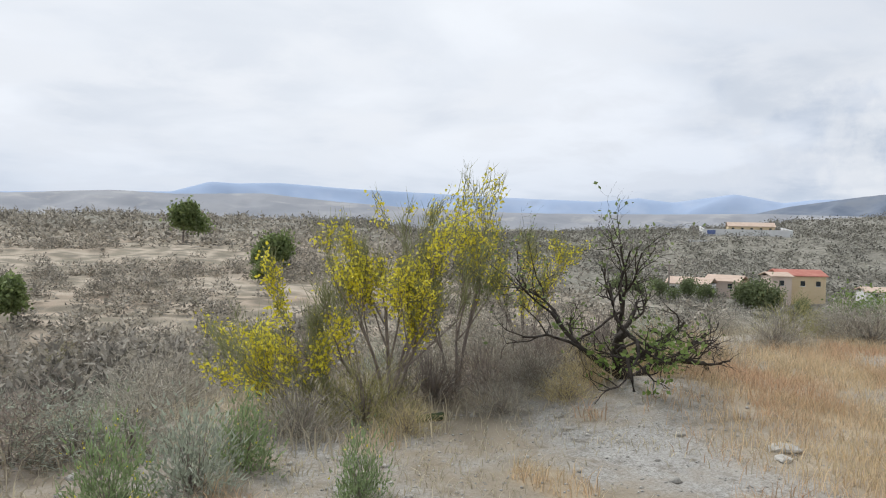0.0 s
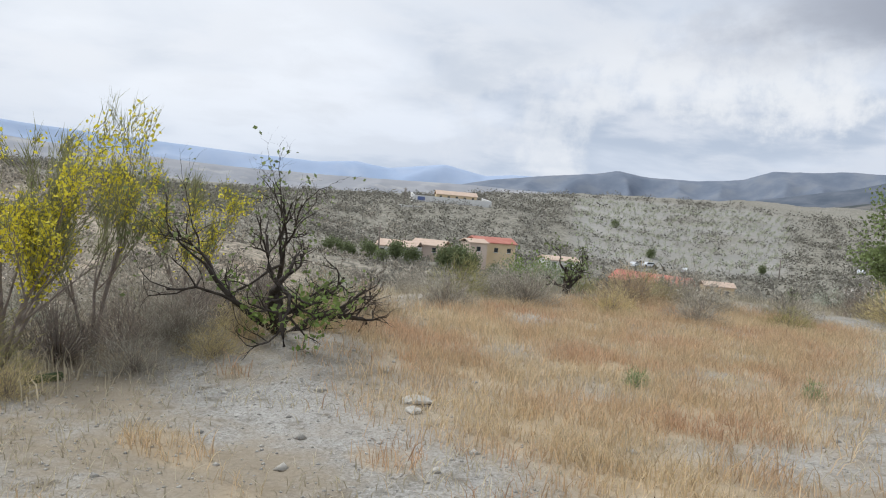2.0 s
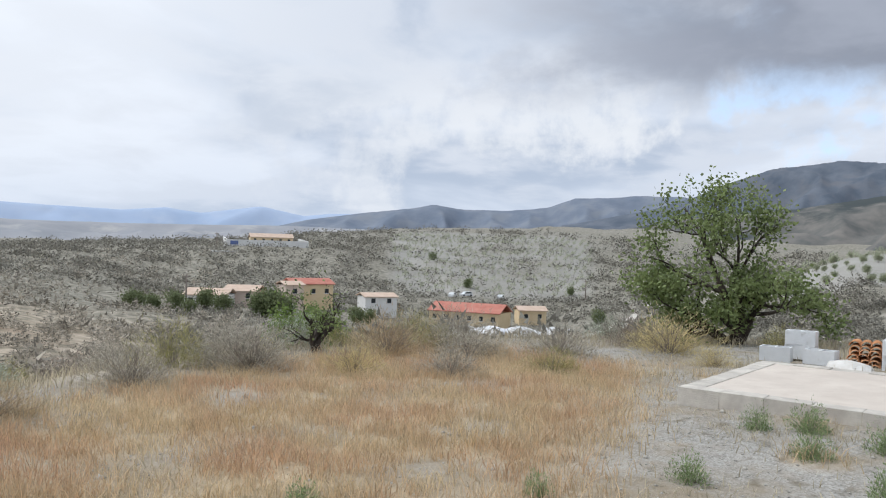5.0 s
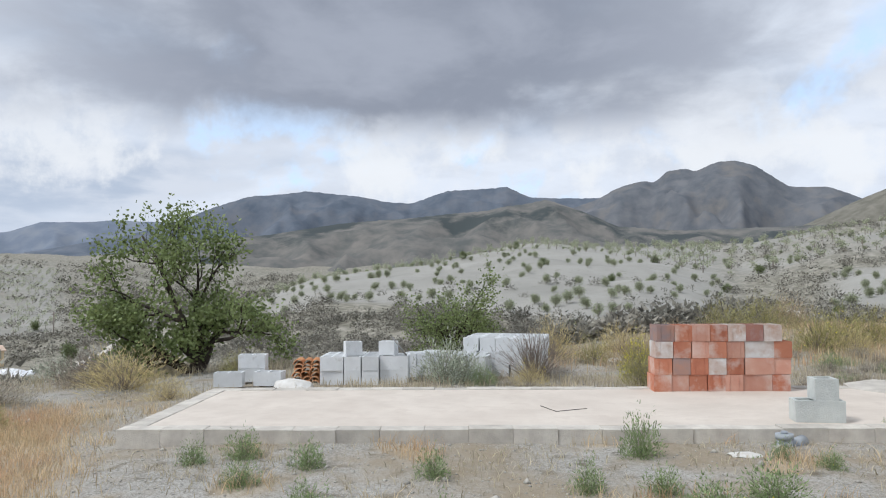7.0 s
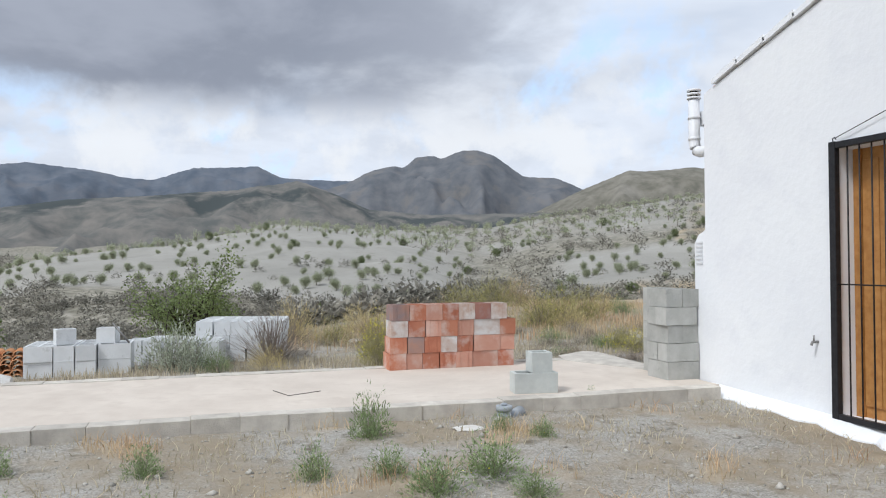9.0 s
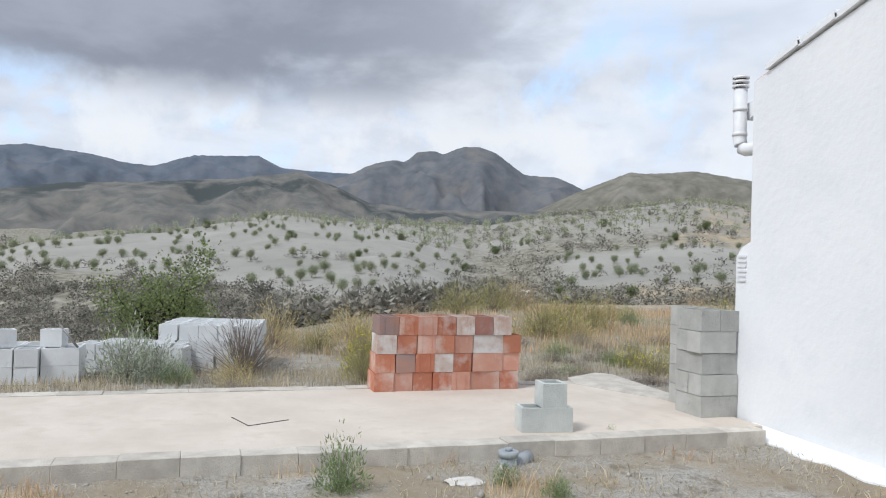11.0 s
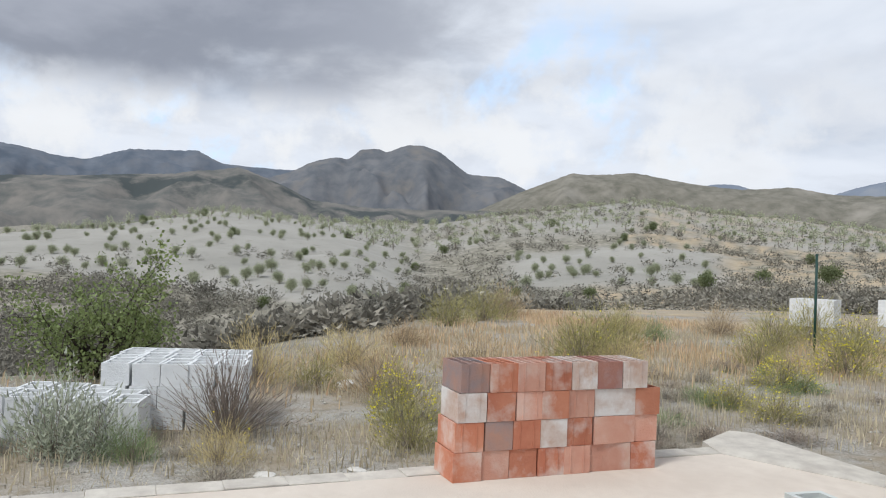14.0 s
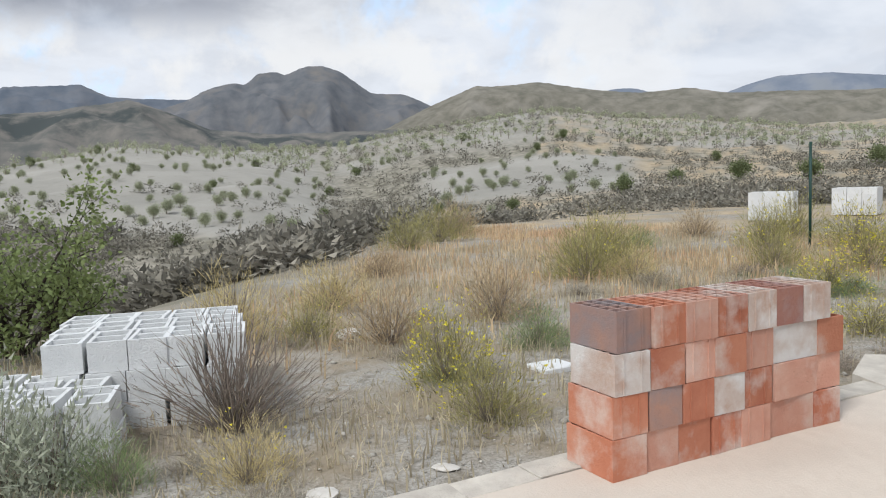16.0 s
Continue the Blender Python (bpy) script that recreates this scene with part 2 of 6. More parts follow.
def range_material(name, c1, c2, scale, c3, scale3, cut3):
    return material(name, c1, c2, scale, 1.0, space="Position", c3=c3, scale3=scale3, cut3=cut3, detail=9.0)


# distance haze and cloud shade are mixed into the mountain base colours
R_FAR = range_material("haze_blue_range", (0.36, 0.45, 0.60), (0.41, 0.49, 0.63), 0.002, (0.44, 0.51, 0.63), 0.006, (0.5, 0.7))
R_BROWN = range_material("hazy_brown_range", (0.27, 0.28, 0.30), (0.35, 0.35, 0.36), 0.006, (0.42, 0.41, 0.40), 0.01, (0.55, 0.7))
R_BLUE = range_material("haze_blue_grey_range", (0.15, 0.18, 0.23), (0.21, 0.235, 0.28), 0.012, (0.22, 0.24, 0.27), 0.012, (0.5, 0.7))
R_DARK = range_material("haze_slate_mountain", (0.085, 0.105, 0.135), (0.14, 0.158, 0.188), 0.02, (0.155, 0.16, 0.175), 0.015, (0.5, 0.72))
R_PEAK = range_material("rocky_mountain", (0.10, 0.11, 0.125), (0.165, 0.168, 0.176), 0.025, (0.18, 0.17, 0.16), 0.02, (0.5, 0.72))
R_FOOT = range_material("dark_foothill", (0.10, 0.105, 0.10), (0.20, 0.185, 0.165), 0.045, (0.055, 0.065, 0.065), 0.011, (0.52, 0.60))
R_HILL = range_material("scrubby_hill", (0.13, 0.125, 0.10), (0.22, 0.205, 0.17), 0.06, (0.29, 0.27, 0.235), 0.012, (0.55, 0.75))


# ---- mesh helpers ----
def np_mesh(name, verts, faces, mat):
    """One mesh from arrays of vertices and of triangles or quads."""
    verts, faces = np.asarray(verts, dtype=np.float32), np.asarray(faces, dtype=np.int32)
    me = bpy.data.meshes.new(name)
    n, k = faces.shape
    me.vertices.add(len(verts))
    me.vertices.foreach_set("co", verts.ravel())
    me.loops.add(n * k)
    me.loops.foreach_set("vertex_index", faces.ravel())
    me.polygons.add(n)
    me.polygons.foreach_set("loop_start", np.arange(0, n * k, k, dtype=np.int32))
    me.update(calc_edges=True)
    me.materials.append(mat)
    return me


def part(name, bm, mat=None, parent=None, label="", m=None):
    """Links a bmesh, or a ready mesh, as one object under a thing or a part."""
    if isinstance(bm, bpy.types.Mesh):
        me = bm
    else:
        me = bpy.data.meshes.new(name)
        bm.to_mesh(me)
        bm.free()
        me.materials.append(mat)
    ob = new(name, me)
    if parent is not None:
        ob.parent = parent
    if m is not None:
        ob.matrix_basis = m
    if label:
        ob["label"] = label
    return ob


def add_box(bm, x0, y0, z0, x1, y1, z1):
    vs = [bm.verts.new(p) for p in ((x0, y0, z0), (x1, y0, z0), (x1, y1, z0), (x0, y1, z0), (x0, y0, z1), (x1, y0, z1), (x1, y1, z1), (x0, y1, z1))]
    for f in ((3, 2, 1, 0), (4, 5, 6, 7), (0, 1, 5, 4), (1, 2, 6, 5), (2, 3, 7, 6), (3, 0, 4, 7)):
        bm.faces.new([vs[i] for i in f])
    return vs


def box(x0, y0, z0, x1, y1, z1, bevel=0.0):
    bm = bmesh.new()
    add_box(bm, x0, y0, z0, x1, y1, z1)
    if bevel:
        bmesh.ops.bevel(bm, geom=bm.edges[:], offset=bevel, segments=1, affect="EDGES")
    return bm


def prism(profile, axis_from, axis_to, axis="y"):
    """A profile of (u, z) pushed along an axis."""
    bm = bmesh.new()
    ends = []
    for a in (axis_from, axis_to):
        ends.append([bm.verts.new((u, a, z) if axis == "y" else (a, u, z)) for u, z in profile])
    n = len(profile)
    bm.faces.new(ends[0])
    bm.faces.new(ends[1][::-1])
    for i in range(n):
        bm.faces.new((ends[0][i], ends[1][i], ends[1][(i + 1) % n], ends[0][(i + 1) % n]))
    bmesh.ops.recalc_face_normals(bm, faces=bm.faces[:])
    return bm


def tube(points, radii, sides=6, closed=True):
    """Arrays of a tapered tube through points."""
    pts = np.asarray(points, dtype=float)
    V, F = [], []
    ang = np.linspace(0, 2 * np.pi, sides, endpoint=False)
    for i, p in enumerate(pts):
        d = pts[min(i + 1, len(pts) - 1)] - pts[max(i - 1, 0)]
        d = d / (np.linalg.norm(d) + 1e-9)
        a = np.cross(d, (0.3, 0.9, 0.2) if abs(d[2]) > 0.9 else (0, 0, 1))
        a /= np.linalg.norm(a)
        b = np.cross(d, a)
        V.append(p + radii[i] * (np.outer(np.cos(ang), a) + np.outer(np.sin(ang), b)))
    for i in range(len(pts) - 1):
        for j in range(sides):
            k = (j + 1) % sides
            F.append((i * sides + j, i * sides + k, (i + 1) * sides + k, (i + 1) * sides + j))
    return np.vstack(V), np.array(F)


def join(parts):
    V, F, n = [], [], 0
    for v, f in parts:
        V.append(v)
        F.append(f + n)
        n += len(v)
    return np.vstack(V), np.vstack(F)


def tube_bm(points, radius, sides=12):
    v, f = tube(points, [radius] * len(points), sides)
    bm = bmesh.new()
    vs = [bm.verts.new(p) for p in v]
    for q in f:
        bm.faces.new([vs[i] for i in q])
    bm.faces.new(vs[:sides][::-1])
    bm.faces.new(vs[-sides:])
    bmesh.ops.recalc_face_normals(bm, faces=bm.faces[:])
    for f_ in bm.faces:
        f_.smooth = len(f_.verts) == 4
    return bm


# ---- the land: a levelled terrace on a spur, gullies and hills around it ----
OX, OY, EYE = -8.0, 2.0, 1.3
RADII = np.array([10, 25, 50, 80, 120, 160, 200, 250, 300, 400, 500, 700, 1000, 4900], dtype=float)
SECTIONS = {}


def section(bearing, *heights):
    """Heights of the land along one bearing (degrees east of north) at RADII."""
    SECTIONS[bearing] = np.array(heights, dtype=float)


section(-60, -1.0, -1.5, -1.0, -0.5, 0.5, 1.0, 1.5, 1.5, 1, -2, -4, -5, 0, 0)
section(-30, -2.0, -3.0, -2.2, -1.0, 0.3, 0.8, 1.3, 1.5, 1, -3, -5, -5, 0, 0)
section(0, -2.2, -3.4, -2.6, -0.8, 0.5, 1.4, 2.2, 2.9, 2.0, -4, -6, -5, 0, 0)
section(10, -2.2, -3.6, -3.4, -2.2, -0.8, 0.2, 1.0, 1.9, 1.0, -5, -7, -5, 0, 0)
section(20, -2.0, -3.8, -5.0, -5.6, -6.0, -6.0, -5.5, -4.5, -3.0, -1.5, -3, -4, 0, 0)
section(30, -1.6, -3.6, -6.5, -8.5, -10, -11, -10.5, -7, -3, 1.0, 2, 2, 4, 0)
section(36, -1.6, -3.4, -7, -9, -10.5, -11.5, -11, -6.5, 0.5, 3.8, 4, 6, 8, 0)
section(43, -1.4, -3.2, -8, -10.5, -12, -12.5, -12, -8, 0.5, 6, 11, 14, 14, 0)
section(50, -1.3, -3.4, -8.5, -11.5, -14, -15, -15.5, -11.5, -6.5, 4, 14, 20, 20, 0)
section(58, -1.2, -3.6, -8.5, -11.5, -14, -15.5, -16, -12.5, -8, 3, 15, 26, 24, 0)
section(65, -1.1, -3.5, -8, -10.5, -12.5, -13, -12.5, -11, -8.5, 0, 11, 24, 26, 0)
section(73, -1.1, -3.2, -7, -7.5, -5.5, -4, -3.5, -5, -7, -3, 4, 20, 30, 0)
section(80, -1.0, -2.8, -6, -3.8, 0.1, 2.2, 3.6, 2.5, 0, 0, 6, 20, 30, 0)
section(88, -0.9, -2.4, -5.6, -2.6, 1.0, 4.0, 6.8, 7.5, 5, 4, 8, 22, 35, 0)
section(95, -0.8, -2.2, -5.3, -2.2, 2.0, 6.2, 10.5, 14.6, 14, 12, 14, 24, 40, 0)
section(103, -0.7, -1.8, -4.6, -1.6, 1.4, 4.6, 8.2, 12.6, 15.2, 15, 16, 24, 40, 0)
section(110, -0.6, -1.3, -4.2, -3.8, -2.2, 0.8, 5.0, 10.5, 16.0, 18, 20, 26, 40, 0)
section(117, -0.5, -0.9, -3.3, -2.6, 0.4, 4.4, 9.8, 16.5, 21.5, 24, 26, 30, 42, 0)
section(125, -0.4, -0.5, -1.6, -1.9, 1.4, 6.8, 12.6, 20.5, 26.5, 27, 28, 34, 44, 0)
section(133, -0.3, -0.4, -1.0, -0.8, 0.8, 5.0, 9.4, 15.0, 21.6, 26, 28, 36, 46, 0)
section(145, -0.3, -0.3, -0.7, -0.4, 1.2, 4.0, 6.5, 9.8, 13.6, 19, 25, 36, 46, 0)
section(175, -0.3, -0.3, -0.4, -0.3, 0.5, 1.5, 3, 5, 8, 12, 16, 26, 36, 0)
section(240, -0.3, -0.3, -0.3, -0.3, -0.2, 0, 1, 2, 3, 5, 7, 10, 16, 0)
BEAR = np.array(sorted(SECTIONS))
TABLE = np.array([SECTIONS[b] for b in BEAR])
BEAR = np.concatenate([BEAR, [300.0]])
TABLE = np.vstack([TABLE, TABLE[:1]])
# the eastern hills lie a little lower
TABLE = TABLE - np.outer(np.interp(BEAR, (68, 84, 150, 200), (0, 1, 1, 0)), np.interp(RADII, (40, 60, 700, 1500), (0, 0.2, 3.2, 0)))
# lip of the terrace, walked clockwise
LIP = np.array([(-60, 0), (-22, 3.0), (-15, 5.8), (-11.6, 7.8), (-7.6, 9.8), (-3, 11.2), (1.5, 10.4), (4.2, 7.8), (5.0, 4.5), (5.4, 1.5), (7.5, -0.8), (12.5, -4.0), (20, -9), (42, -22), (90, -60)], dtype=float)


def smooth(t):
    t = np.clip(t, 0, 1)
    return t * t * (3 - 2 * t)


def wave(x, y, size, seed):
    """Cheap smooth noise, about -1 to 1."""
    r = np.random.RandomState(seed)
    out = np.zeros_like(x)
    for i in range(7):
        a, f, p = r.uniform(0, 6.28), r.uniform(0.6, 1.9) * 6.28 / size, r.uniform(0, 6.28)
        out = out + np.sin((x * math.cos(a) + y * math.sin(a)) * f + p + 0.8 * np.sin((x * math.sin(a) - y * math.cos(a)) * f * 0.7 + p * 2))
    return out / 3.6


def lip_distance(x, y):
    """Metres beyond the lip of the terrace, negative on it."""
    best, sign = np.full(x.shape, 1e9), np.ones(x.shape)
    for (ax, ay), (bx, by) in zip(LIP[:-1], LIP[1:]):
        dx, dy = bx - ax, by - ay
        t = np.clip(((x - ax) * dx + (y - ay) * dy) / (dx * dx + dy * dy), 0, 1)
        d = np.hypot(x - ax - t * dx, y - ay - t * dy)
        s = dx * (y - ay) - dy * (x - ax)
        near = d < best
        best, sign = np.where(near, d, best), np.where(near, np.sign(s), sign)
    return best * sign


def polar(x, y):
    a = np.degrees(np.arctan2(x - OX, y - OY))
    return np.where(a < -60, a + 360, a), np.hypot(x - OX, y - OY)


def table_height(a, r):
    i = np.clip(np.searchsorted(BEAR, a) - 1, 0, len(BEAR) - 2)
    u = smooth((a - BEAR[i]) / (BEAR[i + 1] - BEAR[i])) * 0.5 + 0.5 * (a - BEAR[i]) / (BEAR[i + 1] - BEAR[i])
    lr, L = np.log(np.maximum(r, RADII[0])), np.log(RADII)
    j = np.clip(np.searchsorted(L, lr) - 1, 0, len(L) - 2)
    v = np.clip((lr - L[j]) / (L[j + 1] - L[j]), 0, 1)
    lo = TABLE[i, j] * (1 - v) + TABLE[i, j + 1] * v
    hi = TABLE[i + 1, j] * (1 - v) + TABLE[i + 1, j + 1] * v
    return lo * (1 - u) + hi * u


def land(x, y):
    x, y = np.asarray(x, dtype=float), np.asarray(y, dtype=float)
    a, r = polar(x, y)
    d = lip_distance(x, y)
    terrace = -0.20 - 0.10 * smooth((-x - 5) / 6) - 0.10 * smooth((y - 3) / 6) + 0.018 * wave(x, y, 3.0, 3) + 0.012 * wave(x, y, 0.9, 4) + 0.075 * smooth((x + 5.5) / 2.5) * (1 - smooth((y - 4.5) / 3))
    terrace = terrace + 0.22 * np.exp(-((x + 8.6) ** 2 + (y - 8.2) ** 2) / 1.3)
    terrace = terrace - 0.02 * np.maximum(x - 8, 0) * smooth((x - 8) / 10)
    far = table_height(a, r) + 0.16 * wave(x, y, 7.0, 5) * smooth(d / 8)
    far = far + 0.7 * wave(x, y, 38.0, 6) * smooth((r - 45) / 80) + 2.5 * wave(x, y, 170.0, 7) * smooth((r - 350) / 400)
    return terrace + (far - terrace) * np.maximum(smooth(d / 9.0), smooth((r - 30) / 45))


def ground_z(x, y):
    return float(land(np.array([x]), np.array([y]))[0])


def pale_share(x, y):
    """Where the bare pale marl of orchards and badlands shows, 0 to 1."""
    a, r = polar(x, y)
    foot = np.interp(a, [72, 76, 85, 93, 101, 107, 109], [140, 104, 98, 78, 68, 72, 110])
    orchard = smooth((r - foot) / 5) * smooth((a - 73) / 4) * (1 - smooth((a - 107) / 4)) * (1 - smooth((r - 270) / 40))
    east = smooth((a - 114) / 3) * (1 - smooth((a - 129) / 3)) * smooth((r - 92) / 8) * (1 - smooth((r - 150) / 10))
    upper = smooth((a - 107) / 4) * (1 - smooth((a - 150) / 10)) * smooth((r - 165) / 25) * (1 - smooth((r - 330) / 60)) * np.clip(0.62 + 0.5 * wave(x, y, 45, 21), 0, 1)
    bad = smooth((a - 46.5) / 1.5) * (1 - smooth((a - 61) / 2)) * smooth((r - 235) / 15) * (1 - smooth((r - 470) / 40)) * np.clip(0.85 + 0.5 * wave(x, y, 60, 22), 0, 1)
    mid = 0.28 * smooth((r - 380) / 80) * (1 - smooth((r - 900) / 200)) * np.clip(0.4 + 0.9 * wave(x, y, 90, 23), 0, 1)
    strip = smooth((wave(x, y, 30, 29) - 0.75) / 0.2) * smooth((a - 108) / 3) * smooth((r - 45) / 10) * 0.7
    return np.clip(np.maximum.reduce([orchard, east, upper, bad, mid, strip]), 0, 1)


def straw_share(x, y):
    """Where dry golden grass covers the terrace, 0 to 1."""
    d = lip_distance(x, y)
    on = smooth((-d + 0.3) / 1.2)
    north = smooth((y - 5.3 - 0.36 * (x + 2.4)) / 1.2) * smooth((x + 10.5) / 1.6) * (1 - smooth((x + 1.0) / 3.0))
    path = smooth((x + 9.6 - 0.25 * (y - 6)) / 1.6)
    back = smooth((x - 3.2) / 1.5) * smooth((3.0 - y) / 2) * np.clip(0.45 + 0.7 * wave(x, y, 6, 31), 0, 1)
    patch = 0.75 * smooth((wave(x, y, 1.7, 33) - 0.45) / 0.5) * (1 - smooth((x - 0.2) / 0.3))
    return np.clip(on * np.maximum.reduce([north * path, back, patch]) * np.clip(0.85 + 0.5 * wave(x, y, 2.2, 32), 0, 1), 0, 1)


def ground_material():
    m = bpy.data.materials.new("dry_ground")
    m.use_nodes = True
    nt = m.node_tree
    p = nt.nodes["Principled BSDF"]
    p.inputs["Roughness"].default_value, p.inputs["Specular IOR Level"].default_value = 0.97, 0.15
    pos = nt.nodes.new("ShaderNodeNewGeometry").outputs["Position"]
    att = nt.nodes.new("ShaderNodeAttribute")
    att.attribute_name = "cover"
    split = nt.nodes.new("ShaderNodeSeparateColor")
    nt.links.new(att.outputs["Color"], split.inputs[0])
    straw, pale, scrub = split.outputs

    def tex(scale, detail=6):
        n = nt.nodes.new("ShaderNodeTexNoise")
        n.inputs["Scale"].default_value, n.inputs["Detail"].default_value, n.inputs["Roughness"].default_value = scale, detail, 0.62
        nt.links.new(pos, n.inputs["Vector"])
        return n.outputs["Fac"]

    def cells(scale):
        n = nt.nodes.new("ShaderNodeTexVoronoi")
        n.inputs["Scale"].default_value = scale
        nt.links.new(pos, n.inputs["Vector"])
        return n

    def span(f, lo, hi):
        n = nt.nodes.new("ShaderNodeMapRange")
        nt.links.new(f, n.inputs[0])
        n.inputs[1].default_value, n.inputs[2].default_value = lo, hi
        return n.outputs[0]

    def mul(a, b):
        n = nt.nodes.new("ShaderNodeMath")
        n.operation = "MULTIPLY"
        for i, v in enumerate((a, b)):
            if isinstance(v, float):
                n.inputs[i].default_value = v
            else:
                nt.links.new(v, n.inputs[i])
        return n.outputs[0]

    def mix(f, a, b):
        n = nt.nodes.new("ShaderNodeMix")
        n.data_type = "RGBA"
        for sock, v in ((n.inputs[0], f), (n.inputs[6], a), (n.inputs[7], b)):
            if isinstance(v, (int, float, tuple)):
                sock.default_value = v
            else:
                nt.links.new(v, sock)
        return n.outputs[2]

    gravel = mix(span(tex(1.2), 0.35, 0.65), (0.25, 0.235, 0.205, 1), (0.37, 0.35, 0.315, 1))
    gravel = mix(span(cells(55.0).outputs["Color"], 0.15, 0.95), gravel, (0.46, 0.44, 0.40, 1))
    gravel = mix(mul(span(cells(21.0).outputs["Color"], 0.55, 0.95), 0.3), gravel, (0.53, 0.51, 0.475, 1))
    gravel = mix(mul(span(tex(70.0, 4), 0.50, 0.66), 0.65), gravel, (0.13, 0.12, 0.10, 1))
    gravel = mix(span(tex(5.0, 8), 0.54, 0.70), gravel, (0.16, 0.14, 0.105, 1))
    gravel = mix(mul(span(tex(0.8, 7), 0.43, 0.60), 0.8), gravel, (0.30, 0.245, 0.17, 1))
    hay = mix(span(tex(2.2), 0.35, 0.65), (0.40, 0.31, 0.20, 1), (0.51, 0.41, 0.28, 1))
    earth = mix(span(tex(0.35), 0.38, 0.62), (0.40, 0.335, 0.255, 1), (0.53, 0.45, 0.35, 1))
    far_soil = mix(span(tex(0.35), 0.38, 0.62), (0.27, 0.25, 0.205, 1), (0.36, 0.335, 0.28, 1))
    earth = mix(att.outputs["Alpha"], far_soil, earth)
    earth = mix(mul(span(tex(0.09), 0.5, 0.7), att.outputs["Alpha"]), earth, (0.38, 0.29, 0.21, 1))
    spots = cells(0.75)
    bush = mul(span(spots.outputs["Distance"], 0.72, 0.35), span(tex(0.06, 4), 0.24, 0.44))
    earth = mix(mul(bush, 0.62), earth, mix(span(tex(0.5), 0.4, 0.6), (0.085, 0.085, 0.06, 1), (0.16, 0.15, 0.105, 1)))
    marl = mix(span(tex(0.05), 0.35, 0.65), (0.29, 0.28, 0.25, 1), (0.37, 0.355, 0.32, 1))
    marl = mix(span(tex(0.5), 0.6, 0.75), marl, (0.22, 0.21, 0.17, 1))
    col = mix(scrub, gravel, earth)
    col = mix(straw, col, hay)
    col = mix(pale, col, marl)
    nt.links.new(col, p.inputs["Base Color"])
    b = nt.nodes.new("ShaderNodeBump")
    b.inputs["Strength"].default_value, b.inputs["Distance"].default_value = 0.7, 0.03
    nt.links.new(tex(24.0, 5), b.inputs["Height"])
    nt.links.new(b.outputs[0], p.inputs["Normal"])
    return m


GROUND = ground_material()
na = 760
az = np.concatenate([np.linspace(-62, 160, 620, endpoint=False), np.linspace(160, 298, na - 620, endpoint=False)])
rr = np.concatenate([[0.02], np.geomspace(0.4, 60, 190), np.geomspace(61.5, 4900, 150)])
A, R = np.meshgrid(np.radians(az), rr)
GX, GY = OX + R * np.sin(A), OY + R * np.cos(A)
GZ = land(GX, GY)
nr = len(rr)
idx = np.arange(nr * na).reshape(nr, na)
nxt = np.roll(idx, -1, axis=1)
quads = np.stack([idx[:-1], idx[1:], nxt[1:], nxt[:-1]], axis=-1).reshape(-1, 4)
ground = part("ground", np_mesh("ground", np.stack([GX, GY, GZ], -1).reshape(-1, 3), quads, GROUND), None)
att = ground.data.color_attributes.new("cover", "FLOAT_COLOR", "POINT")
dd = lip_distance(GX, GY)
cover = np.stack([straw_share(GX, GY), pale_share(GX, GY), np.maximum(smooth((dd + 0.5) / 3.0), smooth((R - 25) / 30)), (1 - smooth((R - 70) / 70)) * (1 - smooth((polar(GX, GY)[0] - 25) / 20))], -1)
att.data.foreach_set("color", cover.astype(np.float32).ravel())
ground.data.polygons.foreach_set("use_smooth", np.ones(len(ground.data.polygons), dtype=bool))
tagged(ground, "stony dry ground with gravel, scrub slopes and pale marl hills", "ground", kind="structure")


# ---- mountain ranges ----
DIP_AT, DIP = (40, 50.6, 61, 80, 93.7, 97, 106.8, 109.4, 117.5, 150), (0.1, 0.12, 0.0, -0.08, -0.15, -0.24, -0.30, -0.36, -0.24, -0.22)


